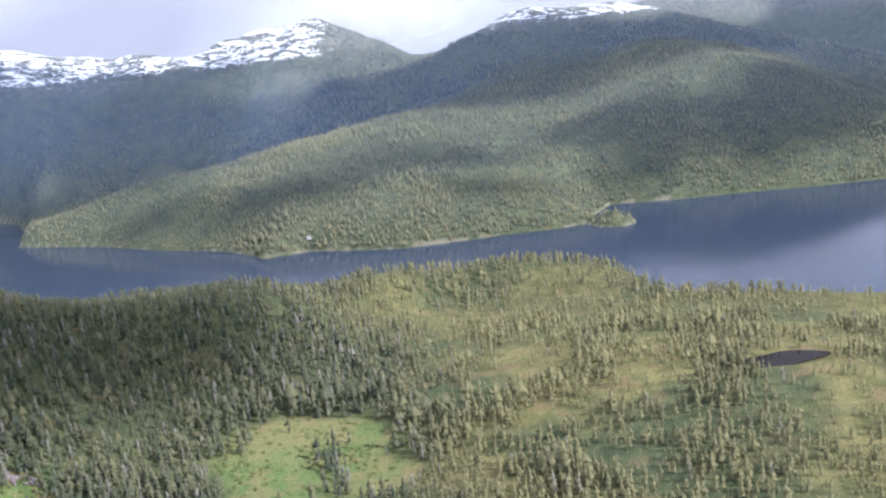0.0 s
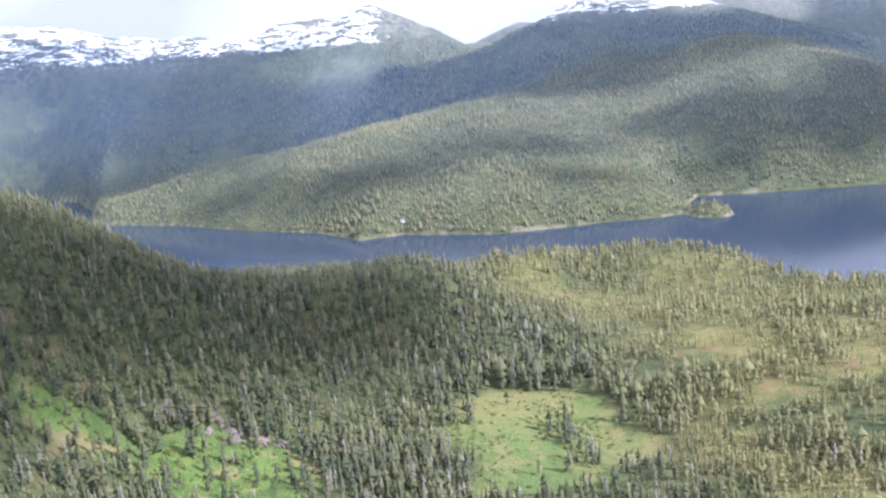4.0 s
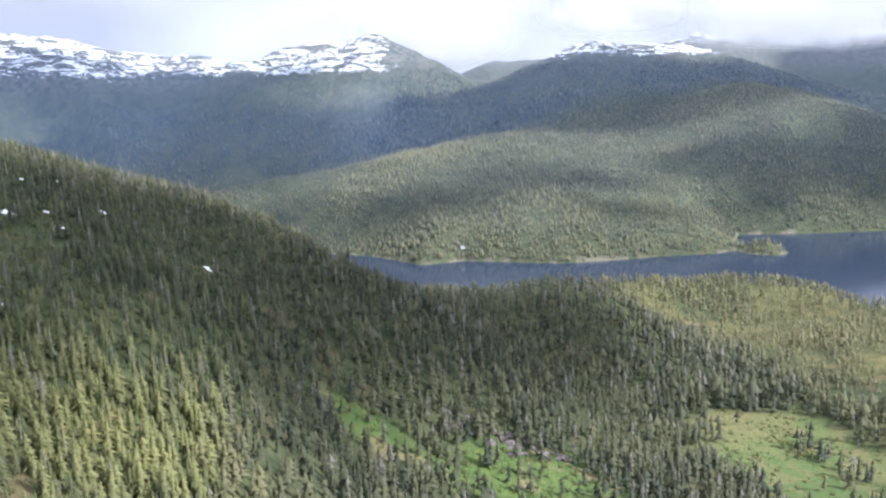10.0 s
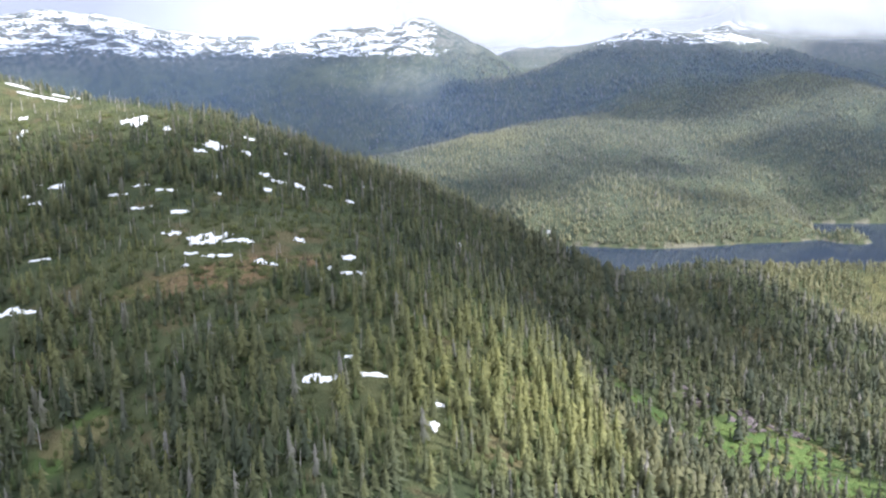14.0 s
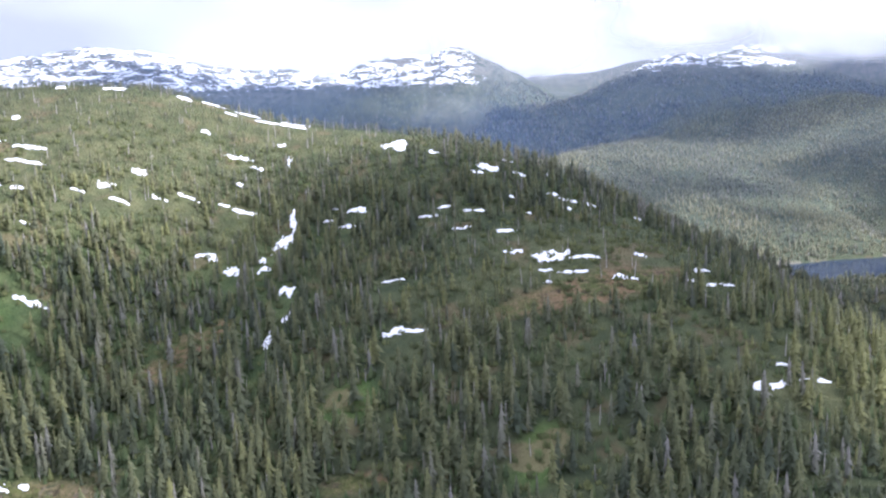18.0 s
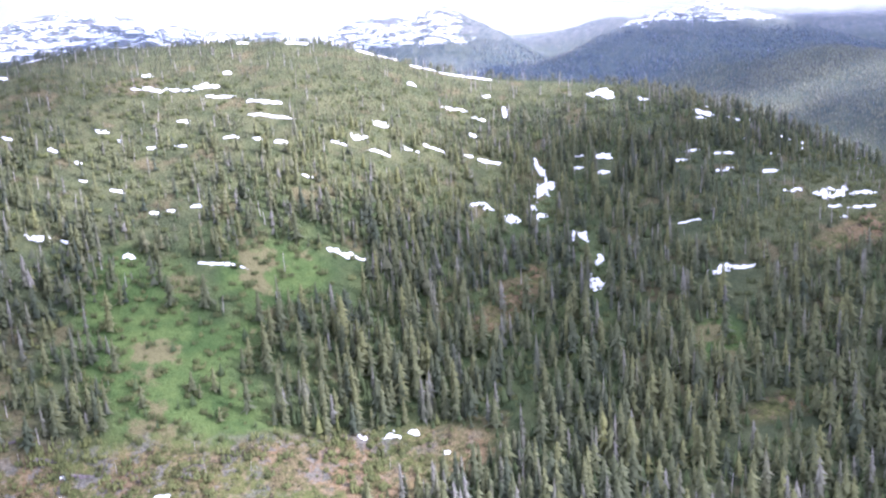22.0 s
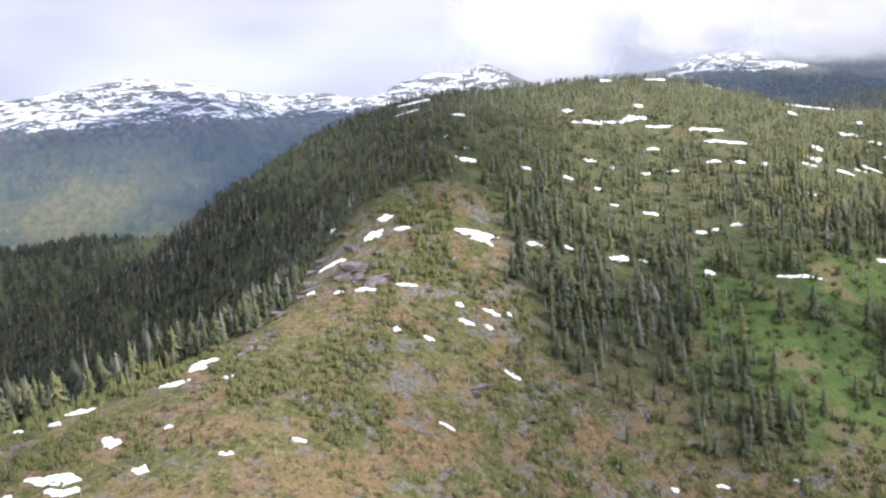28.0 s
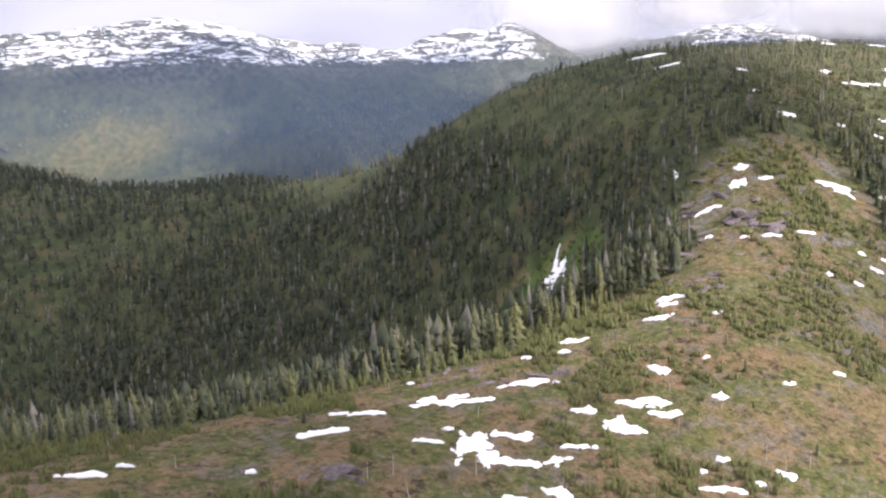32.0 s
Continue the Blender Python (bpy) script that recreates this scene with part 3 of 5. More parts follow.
snow(-1084, 294, 11.0, 10.3, -17)
snow(-1073, 303, 7.8, 4.8, -17)
snow(-1079, 306, 3.9, 2.6, -17)
snow(-1132, 282, 9.2, 5.2, -17)
snow(-1124, 285, 5.2, 2.5, -17)
snow(-1101, 276, 2.2, 1.8, -17)
snow(-1064, 282, 5.9, 3.5, -17)
snow(-916, 387, 7.5, 8.5, -17)
snow(-910, 393, 5.5, 6.1, -17)
snow(-906, 384, 6.5, 2.7, -17)
snow(-881, 378, 15.6, 5.7, -17)
snow(-879, 375, 6.7, 5.2, -17)
snow(-932, 381, 8.2, 4.5, -17)
snow(-976, 333, 9.2, 5.8, -17)
snow(-979, 330, 6.6, 3.2, -17)
snow(-985, 324, 8.0, 4.5, -17)
snow(-1010, 327, 7.8, 5.2, -17)
snow(-1015, 321, 4.5, 2.8, -17)
snow(-1025, 324, 2.7, 4.2, -17)
snow(-1054, 342, 3.4, 5.5, -17)
snow(-1057, 324, 2.6, 4.1, -17)
snow(-970, 318, 3.2, 2.8, -17)
snow(-985, 300, 3.0, 1.7, -17)
snow(-991, 285, 4.2, 4.1, -17)
snow(-955, 288, 3.7, 2.5, -17)
snow(-972, 285, 3.7, 1.8, -17)
snow(-994, 258, 4.4, 5.9, -17)
snow(-1005, 264, 2.5, 2.9, -17)
snow(-1002, 255, 2.5, 2.3, -17)
snow(-1012, 261, 1.8, 2.6, -17)
snow(-1045, 258, 4.9, 5.2, -17)
snow(-1054, 258, 4.3, 3.0, -17)
snow(-1011, 255, 9.6, 3.4, -17)
snow(-925, 354, 6.8, 3.7, -17)
snow(-912, 354, 6.0, 2.2, -17)
snow(-934, 357, 3.5, 2.2, -17)
snow(-920, 333, 2.6, 3.8, -17)
snow(-911, 330, 3.8, 2.5, -17)
snow(-897, 345, 2.8, 2.3, -17)
snow(-965, 441, 9.3, 30.7, -17)
snow(-927, 411, 2.7, 10.2, -17)
snow(-869, 420, 8.7, 6.8, -17)
snow(-868, 429, 5.0, 3.0, -17)
snow(-858, 468, 5.5, 8.8, -17)
snow(-770, 468, 12.5, 12.1, -17)
snow(-861, 546, 19.1, 10.8, -17)
snow(-874, 504, 11.6, 8.8, -17)
snow(-798, 483, 5.5, 7.1, -17)
snow(-872, 438, 2.6, 3.7, -17)
snow(-1034, 273, 6.0, 1.5, -17)
snow(-1058, 288, 2.5, 2.9, -17)
snow(-829, 371, 9.2, 4.2, -15)
snow(-797, 362, 5.0, 3.6, -15)
snow(-789, 380, 5.5, 2.4, -15)
snow(-783, 380, 3.1, 2.1, -15)
snow(-812, 428, 4.8, 5.0, -15)
snow(-805, 422, 2.4, 2.8, -15)
snow(-846, 416, 5.0, 2.8, -15)
snow(-829, 413, 5.7, 2.6, -15)
snow(-819, 407, 3.4, 2.5, -15)
snow(-816, 398, 4.5, 1.8, -15)
snow(-782, 464, 12.2, 6.9, -15)
snow(-763, 455, 12.2, 4.4, -15)
snow(-779, 434, 5.6, 4.7, -15)
snow(-760, 482, 4.6, 6.8, -15)
snow(-780, 416, 4.9, 2.3, -15)
snow(-887, 344, 5.0, 2.0, -15)
snow(-881, 344, 2.5, 1.9, -15)
snow(-897, 338, 4.3, 1.3, -15)
snow(-890, 338, 3.1, 1.0, -15)
snow(-888, 323, 4.4, 2.3, -15)
snow(-942, 365, 2.9, 2.4, -15)
snow(-669, 485, 4.8, 7.7, -15)
snow(-914, 299, 5.3, 1.5, -15)
snow(-800, 275, 4.9, 4.5, -15)
snow(-794, 281, 2.7, 2.0, -15)
snow(-859, 375, 7.1, 3.1, -13)
snow(-847, 375, 4.5, 2.5, -13)
snow(-819, 369, 3.6, 2.5, -13)
snow(-745, 447, 15.4, 6.5, -13)
snow(-795, 465, 15.7, 6.1, -13)
snow(-803, 393, 7.6, 1.9, -13)
snow(-792, 417, 5.8, 2.4, -13)
snow(-759, 417, 5.9, 4.0, -13)
snow(-749, 414, 5.9, 3.2, -13)
snow(-739, 411, 5.9, 3.8, -13)
snow(-746, 435, 10.0, 3.3, -13)
snow(-737, 432, 10.0, 2.9, -13)
snow(-720, 357, 14.8, 5.0, -13)
snow(-765, 354, 17.9, 1.7, -13)
snow(-658, 390, 9.9, 10.1, -13)
snow(-629, 399, 4.7, 19.8, -13)
snow(-646, 423, 10.8, 4.4, -13)
snow(-641, 456, 7.2, 4.5, -13)
snow(-626, 465, 2.4, 18.4, -13)
snow(-649, 441, 4.4, 3.7, -13)
snow(-631, 480, 3.0, 5.4, -13)
snow(-631, 333, 4.6, 10.4, -13)
snow(-730, 390, 5.7, 2.4, -13)
snow(-684, 420, 9.0, 4.8, -13)
snow(-594, 414, 7.9, 5.4, -13)
snow(-608, 411, 4.1, 2.9, -13)
snow(-600, 402, 5.5, 2.9, -13)
snow(-566, 396, 6.8, 3.5, -13)
snow(-640, 519, 14.6, 6.4, -13)
snow(-660, 522, 7.2, 6.9, -13)
snow(-626, 516, 9.8, 4.6, -13)
snow(-723, 531, 11.0, 13.7, -13)
snow(-715, 297, 5.7, 6.0, -13)
snow(-724, 297, 3.0, 2.5, -13)
snow(-708, 297, 3.5, 3.4, -13)
snow(-699, 288, 2.3, 1.8, -13)
snow(-784, 282, 4.6, 1.6, -13)
snow(-812, 294, 1.6, 1.9, -13)
snow(-812, 288, 1.6, 1.5, -13)
snow(-834, 297, 5.8, 0.9, -13)
snow(-850, 297, 3.0, 0.9, -13)
snow(-648, 381, 7.2, 9.4, -7)
snow(-635, 381, 4.7, 9.4, -7)
snow(-626, 363, 4.5, 11.8, -7)
snow(-521, 351, 12.9, 8.5, -7)
snow(-508, 348, 8.6, 4.1, -7)
snow(-535, 357, 5.5, 5.6, -7)
snow(-498, 333, 6.7, 5.2, -7)
snow(-516, 339, 8.4, 2.1, -7)
snow(-526, 342, 4.2, 1.4, -7)
snow(-583, 321, 14.8, 5.4, -7)
snow(-586, 351, 8.6, 2.6, -7)
snow(-475, 264, 7.9, 5.8, -7)
snow(-467, 273, 2.9, 2.1, -7)
snow(-460, 264, 7.2, 2.5, -7)
snow(-441, 252, 2.7, 5.5, -7)
snow(-624, 417, 3.6, 21.0, -7)
snow(-655, 426, 5.3, 4.6, -7)
snow(-652, 465, 15.9, 7.6, -7)
snow(-572, 468, 10.0, 16.0, -7)
snow(-625, 540, 15.1, 9.4, -7)
snow(-651, 540, 15.2, 11.4, -7)
snow(-671, 543, 12.8, 11.5, -7)
snow(-687, 534, 10.1, 16.2, -7)
snow(-544, 396, 7.2, 4.4, -7)
snow(-552, 381, 5.8, 4.5, -7)
snow(-556, 402, 6.1, 2.3, -7)
snow(-522, 390, 3.8, 3.8, -7)
snow(-525, 408, 2.5, 3.7, -7)
snow(-501, 399, 3.5, 5.5, -7)
snow(-536, 435, 5.3, 5.0, -7)
snow(-554, 459, 4.2, 6.7, -7)
snow(-464, 324, 8.4, 3.3, -7)
snow(-466, 336, 4.8, 3.4, -7)
snow(-672, 426, 10.7, 3.8, -7)
snow(-698, 411, 10.5, 2.7, -7)
snow(-693, 435, 6.9, 8.8, -7)
snow(-705, 420, 6.8, 9.0, -7)
snow(-535, 374, 7.3, 4.3, -7)
snow(-473, 329, 3.1, 2.4, -7)
snow(-497, 410, 6.5, 5.3, -7)
snow(-487, 410, 5.2, 7.6, -7)
snow(-504, 416, 5.3, 5.6, -7)
snow(-529, 443, 8.5, 13.6, -7)
snow(-514, 440, 5.6, 5.4, -7)
snow(-484, 473, 3.6, 3.4, -7)
snow(-495, 455, 4.0, 6.5, -7)
snow(-444, 242, 2.2, 6.2, -7)
snow(-408, 449, 2.9, 4.5, -7)
snow(-527, 335, 2.2, 1.9, -7)
snow(-752, 536, 6.4, 10.0, -13)
snow(-715, 413, 6.0, 2.5, -13)
snow(-774, 380, 6.7, 2.2, -13)
snow(-636, 389, 3.3, 6.4, -13)
snow(-624, 404, 4.9, 9.0, -13)
snow(-625, 344, 3.1, 7.1, -13)
snow(-604, 419, 3.8, 2.4, -13)
snow(-486, 349, 4.2, 4.6, 1)
snow(-515, 466, 6.2, 9.9, 1)
snow(-475, 424, 3.3, 3.2, 1)
snow(-465, 409, 3.2, 4.1, 1)
snow(-457, 451, 2.9, 3.8, 1)
snow(-962, 447, 20, 6, 50)


def in_snow(x, y):
    """1 on the snow and on a strip cleared towards the camera, so that trees don't hide it."""
    m = np.zeros(np.shape(x))
    for cx, cy, length, width, turn in SNOWS:
        c, s = math.cos(radians(turn)), math.sin(radians(turn))
        u, v = (x - cx) * c + (y - cy) * s, -(x - cx) * s + (y - cy) * c
        m = np.maximum(m, ((np.abs(u) < length * 0.5) & (v < width * 0.5) & (v > -width * 0.5 - 15)) * 1.0)
    return m


# ---- trees ----
def cone_tree(rng, tiers, sides, trunk=True, slim=0.16, jag=0.35, inner=0.62, power=0.42):
    """A unit-high spruce: drooping ragged skirts of boughs one over another on a thin trunk. Verts and triangles."""
    v, f = [], []
    if trunk:
        for z, r in ((0.0, 0.018), (0.55, 0.012)):
            for k in range(3):
                a = 2 * math.pi * k / 3
                v.append((r * math.cos(a), r * math.sin(a), z))
        for k in range(3):
            a, b = k, (k + 1) % 3
            f += [(a, b, 3 + b), (a, 3 + b, 3 + a)]
    low = rng.uniform(0.08, 0.2)
    for i in range(tiers):
        t = i / max(1, tiers - 1)
        base = low + (0.86 - low) * t
        top = min(1.0, base + (1.0 - low) / tiers * rng.uniform(1.25, 1.7))
        if i == tiers - 1:
            top = 1.0
        r = slim * (1 - t) ** power * rng.uniform(0.55, 1.3) + 0.012
        lean = (rng.uniform(-0.02, 0.02), rng.uniform(-0.02, 0.02))
        first = len(v)
        spin = rng.uniform(0, 6.28)
        for k in range(sides):
            a = spin + 2 * math.pi * k / sides
            rr = r * (1 + rng.uniform(-jag, jag)) * (1.0 if k % 2 else inner + 0.2 * (sides < 6))
            v.append((lean[0] + rr * math.cos(a), lean[1] + rr * math.sin(a), base + rng.uniform(-0.02, 0.02) + (-0.012 if k % 2 else 0.02)))
        v.append((lean[0] * 0.3, lean[1] * 0.3, top))
        f += [(first + k, first + (k + 1) % sides, first + sides) for k in range(sides)]
    return np.array(v), np.array(f)


def ragged_tree(rng):
    """A unit-high spruce: a slim dark core, whorls of pointed drooping boughs of uneven reach, and a thin leader."""
    v, f = [], []
    slim, low, power = rng.uniform(0.150, 0.215), rng.uniform(0.05, 0.14), rng.uniform(0.5, 0.8)
    for z0, z1, r in ((low, 0.66, 0.42 * slim), (0.5, 1.0, 0.26 * slim)):
        j = len(v)
        v += [(r * math.cos(1.257 * k), r * math.sin(1.257 * k), z0) for k in range(5)] + [(0, 0, z1)]
        f += [(j + k, j + (k + 1) % 5, j + 5) for k in range(5)]
    whorls = rng.choice((10, 11, 12))
    for i in range(whorls):
        t = (i + rng.uniform(-0.3, 0.3)) / whorls
        z = low + 0.02 + (0.93 - low) * t
        reach = slim * max(0.0, 1 - t) ** power * rng.uniform(0.65, 1.15) + 0.012
        for k in range(5):
            a = 1.257 * (k + rng.uniform(-0.35, 0.35)) + 0.7 * i
            n, half = reach * rng.uniform(0.45, 1.3), rng.uniform(0.40, 0.62)
            inner = 0.34 * reach
            j = len(v)
            v += [(inner * math.cos(a + s), inner * math.sin(a + s), z + 0.034 + 0.02 * s) for s in (-2 * half, 2 * half)]
            v.append((n * math.cos(a), n * math.sin(a), z - 0.022 - 0.18 * n))
            f.append((j, j + 1, j + 2))
    return np.array(v), np.array(f)


def snag_tree(rng):
    """A unit-high dead spruce: bare pole and a few stubs."""
    v, f = [], []
    for z, r in ((0.0, 0.016), (0.6, 0.011), (1.0, 0.003)):
        for k in range(4):
            a = math.pi / 2 * k
            v.append((r * math.cos(a), r * math.sin(a), z))
    for ring in (0, 4):
        for k in range(4):
            a, b = ring + k, ring + (k + 1) % 4
            f += [(a, b, b + 4), (a, b + 4, a + 4)]
    for _ in range(10):
        z, a, n = rng.uniform(0.3, 0.95), rng.uniform(0, 6.28), rng.uniform(0.03, 0.09)
        i = len(v)
        c, s = math.cos(a), math.sin(a)
        v += [(0, 0, z), (n * c, n * s, z - 0.015), (0, 0, z - 0.012)]
        f += [(i, i + 1, i + 2)]
    return np.array(v), np.array(f)


def plant(name, templates, places, material, label, category, group=""):
    """All the trees of one stretch as one mesh. places: x, y, z, height, width, turn, lean, tone, grey."""
    rng = np.random.default_rng(len(places))
    pick = rng.integers(0, len(templates), len(places))
    vs, fs, tones, greys, first = [], [], [], [], 0
    for k, (tv, tf) in enumerate(templates):
        p = places[pick == k]
        if not len(p):
            continue
        c, s = np.cos(p[:, 5])[:, None], np.sin(p[:, 5])[:, None]
        wide = (p[:, 3] * p[:, 4])[:, None]
        px, py, pz = tv[:, 0] * wide, tv[:, 1] * wide, tv[:, 2] * p[:, 3][:, None]
        x = px * c - py * s + pz * p[:, 6][:, None] + p[:, 0][:, None]
        y = px * s + py * c + p[:, 1][:, None]
        z = pz + p[:, 2][:, None]
        vs.append(np.stack([x, y, z], -1).reshape(-1, 3))
        n = len(tv)
        fs.append((tf[None] + (np.arange(len(p)) * n)[:, None, None]).reshape(-1, 3) + first)
        first += n * len(p)
        # tone rises from the foot to the tip of each tree
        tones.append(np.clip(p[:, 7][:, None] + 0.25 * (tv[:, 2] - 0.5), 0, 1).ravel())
        greys.append(np.clip(p[:, 8][:, None] * (0.25 + 1.5 * tv[:, 2]), 0, 1).ravel())
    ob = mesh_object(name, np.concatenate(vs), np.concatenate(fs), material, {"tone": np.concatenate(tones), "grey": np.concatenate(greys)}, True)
    return tagged(ob, label, category, group, "stuff")


def scatter(x0, x1, y0, y1, gap, seed):
    rng = np.random.default_rng(seed)
    x, y = np.meshgrid(np.arange(x0, x1, gap), np.arange(y0, y1, gap))
    x = x.ravel() + rng.uniform(-0.5, 0.5, x.size) * gap * 1.7
    y = y.ravel() + rng.uniform(-0.5, 0.5, y.size) * gap * 1.7
    return x, y, rng


def tree_share(x, y, z):
    """How likely a tree stands, and how tall trees grow there."""
    k = cover(x, y, z)
    clump = fractal(x, y, 55, 3, 71)
    open_slope = np.exp(-(((x + 505) / 72) ** 2 + ((y - 355) / 46) ** 2))
    share = 0.86 + 0.4 * clump - 0.05 * step(-690, -760, x) - 0.06 * np.exp(-(((x + 770) / 85) ** 2 + ((y - 318) / 55) ** 2))
    share = share * (1 - 0.985 * step(0.2, 0.6, k["meadow"])) * (1 - (0.74 + 0.12 * step(-500, -560, x)) * step(0.35, 0.8, k["green"])) * (1 - 0.97 * step(0.05, 0.75, k["bare"])) * (1 - 0.9 * step(0.3, 0.7, k["red"]))
    share = share - (0.55 - 0.25 * step(-690, -740, x)) * step(0.22, 0.42, fractal(x, y, 34, 3, 77)) * step(-350, -400, x) * step(-1000, -800, x) * (y < 450)
    share = share + 0.22 * step(-520, -440, x) * step(-90, -150, x) * step(430, 470, y) + 0.10 * step(-780, -810, x) * step(-920, -880, x) * (y < 420)
    share = share + 1.5 * k["bench"] * (fractal(x, y, 30, 3, 79) - 0.12)
    islets = step(0.28, 0.42, fractal(x, y, 34, 2, 75)) * step(0.3, 0.7, k["meadow"])
    share = np.maximum(share * (1 - 0.12 * k["summit"]) * (1 - 0.22 * k["bench"] - 0.22 * k["bog"]), 0.7 * islets)
    knoll = np.exp(-(((x + 410) / 48) ** 2 + ((y - 265) / 36) ** 2))
    edge = np.exp(-(((x + 850) / 30) ** 2 + ((y - 338) / 34) ** 2))
    share = (share + 0.3 * knoll + 0.35 * edge * step(0.75, 0.3, k["bare"])) * (1 - in_snow(x, y)) * (1 - 0.35 * open_slope)
    tall = 15.5 + 5 * clump + 3.5 * step(-450, -500, x) * step(-760, -700, x) * step(350, 310, y) - 8.5 * open_slope - 5.8 * k["summit"] - 3.0 * step(430, 470, y) * step(-700, -760, x) * step(195, 215, z) - (2.0 + 2.5 * step(-660, -600, x)) * step(185, 215, z) * step(-470, -520, x) - 1.5 * np.exp(-(((x + 840) / 40) ** 2 + ((y - 322) / 35) ** 2)) - 3.0 * k["bog"] - 3.8 * k["bench"] + 7 * k["bench"] * np.maximum(fractal(x, y, 30, 3, 79), 0) - 1.8 * step(-430, -390, x) * step(-120, -160, x) * step(430, 470, y) * step(640, 600, y) - 9 * k["bare"] - 4.5 * step(195, 245, z) - 3.0 * step(-860, -930, x) + 2.0 * knoll + 8.0 * np.exp(-(((x + 1010) / 70) ** 2 + ((y - 352) / 22) ** 2))
    tall = tall - (5.5 - 3.5 * step(-190, -120, x)) * step(600, 680, y) * step(980, 940, y) * step(-520, -450, x)
    tall = tall * (1 - 0.24 * step(-340, -400, x))
    return share, np.clip(tall, 4, 24), k


def tree_rows(x, y, rng, share, tall, tone0, slim=1.0, spread=0.16):
    z = height(x, y)
    ok = (rng.uniform(0, 1, len(x)) < share) & (z > 1.0) & ((np.hypot((x - 193) / 30, (y - 467) / 15)) > 1)
    n = int(ok.sum())
    h = tall[ok] * rng.uniform(0.48, 1.12, n) ** 1.3 * 1.1
    tone = np.clip(tone0[ok] + rng.normal(0, spread, n), 0, 1)
    grey = np.where(rng.uniform(0, 1, n) < 0.26 * (1 - tone), rng.uniform(0.15, 0.7, n), 0.0)
    return np.column_stack([x[ok], y[ok], z[ok] - 0.4, h, slim * rng.uniform(0.75, 1.2, n) * np.where(grey > 0, 0.65, 1.0), rng.uniform(0, 6.28, n), rng.normal(0, 0.02, n), tone, grey])


trng = random.Random(5)
NEAR_TREES = [ragged_tree(trng) for _ in range(16)]
BENCH_TREES = [cone_tree(trng, trng.choice((5, 6)), 6, False, trng.uniform(0.10, 0.15), 0.5, 0.42, 0.55) for _ in range(10)]
MID_TREES = [cone_tree(trng, trng.choice((3, 4)), 6, False, trng.uniform(0.12, 0.16), 0.45, 0.45) for _ in range(8)]
FAR_TREES = [cone_tree(trng, 2, 5, False, trng.uniform(0.11, 0.15)) for _ in range(6)]


NEAREST = []


def woodland(name, x0, x1, y0, y1, gap, seed, templates, material, label, keep=None, tone_shift=0.0, things=0, size=1.0, wide=1.0, spread=0.16):
    x, y, rng = scatter(x0, x1, y0, y1, gap, seed)
    z = height(x, y)
    share, tall, k = tree_share(x, y, z)
    if keep is not None:
        share = share * keep(x, y, z)
    # paler tone on the far crest, knolls and heath edge imitates sunlight
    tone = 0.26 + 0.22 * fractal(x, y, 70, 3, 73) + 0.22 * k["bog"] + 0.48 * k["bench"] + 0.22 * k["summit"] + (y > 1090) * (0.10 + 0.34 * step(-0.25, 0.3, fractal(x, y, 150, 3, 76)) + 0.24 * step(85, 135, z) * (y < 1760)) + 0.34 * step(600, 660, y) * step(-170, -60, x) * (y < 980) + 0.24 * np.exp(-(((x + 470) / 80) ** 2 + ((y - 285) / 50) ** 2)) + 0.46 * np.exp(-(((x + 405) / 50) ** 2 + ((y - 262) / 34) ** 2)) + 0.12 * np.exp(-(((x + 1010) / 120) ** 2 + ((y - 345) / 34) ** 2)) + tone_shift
    rows = tree_rows(x, y, rng, share, size * tall, tone, wide, spread)
    if things:
        order = np.argsort(rows[:, 1] - 117 * (rows[:, 0] / 1100) ** 2)
        NEAREST.append(rows[order[:things]])
        rows = rows[order[things:]]
    return plant(name, templates, rows, material, label, "forest")


woodland("forest", -1330, -740, 225, 640, 4.1, 1, NEAR_TREES, NEAR_SPRUCE, "dense dark green spruce forest on the ridge", keep=lambda x, y, z: y < 420, things=110, size=0.9, wide=1.35)
woodland("forest", -1330, -740, 400, 640, 4.1, 11, MID_TREES, SPRUCE, "dark spruce forest on the summit and its far flank", keep=lambda x, y, z: (y >= 420) & ((y < 580) | (x < -950)), tone_shift=-0.06, wide=1.2)
# negative tone_shift puts the valley's cloud shade into the foliage colour
woodland("forest", -1330, -880, 335, 640, 4.5, 17, MID_TREES, SPRUCE, "close spruce forest on the steep valley side, darkened as if shaded", keep=lambda x, y, z: cover(x, y, z)["bare"] < 0.1, tone_shift=-0.32, size=1.1, wide=1.4)
woodland("stunted_trees", -900, -640, 345, 570, 3.8, 18, MID_TREES, SPRUCE, "short weathered conifers crowding the summit", keep=lambda x, y, z: (cover(x, y, z)["bare"] < 0.1) & (y < 560), tone_shift=-0.14, size=0.85, wide=1.15)
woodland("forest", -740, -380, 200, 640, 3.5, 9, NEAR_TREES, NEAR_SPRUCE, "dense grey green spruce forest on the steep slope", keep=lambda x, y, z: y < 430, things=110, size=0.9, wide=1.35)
woodland("forest", -740, -380, 430, 640, 4.0, 12, MID_TREES, SPRUCE, "spruce forest on the upper slope")
woodland("young_conifers", -800, -380, 215, 560, 3.1, 10, FAR_TREES, YOUNG, "young olive green conifers under the tall spruces", size=0.46, tone_shift=-0.02, wide=1.2)
woodland("forest", -380, 330, 230, 450, 4.4, 2, BENCH_TREES, SPRUCE, "mixed stunted and tall conifers on the boggy bench", things=70, size=0.85, wide=1.35)
woodland("forest", -380, 330, 450, 640, 4.8, 13, MID_TREES, SPRUCE, "conifers on the bench and the knolls by the lake", wide=1.3)
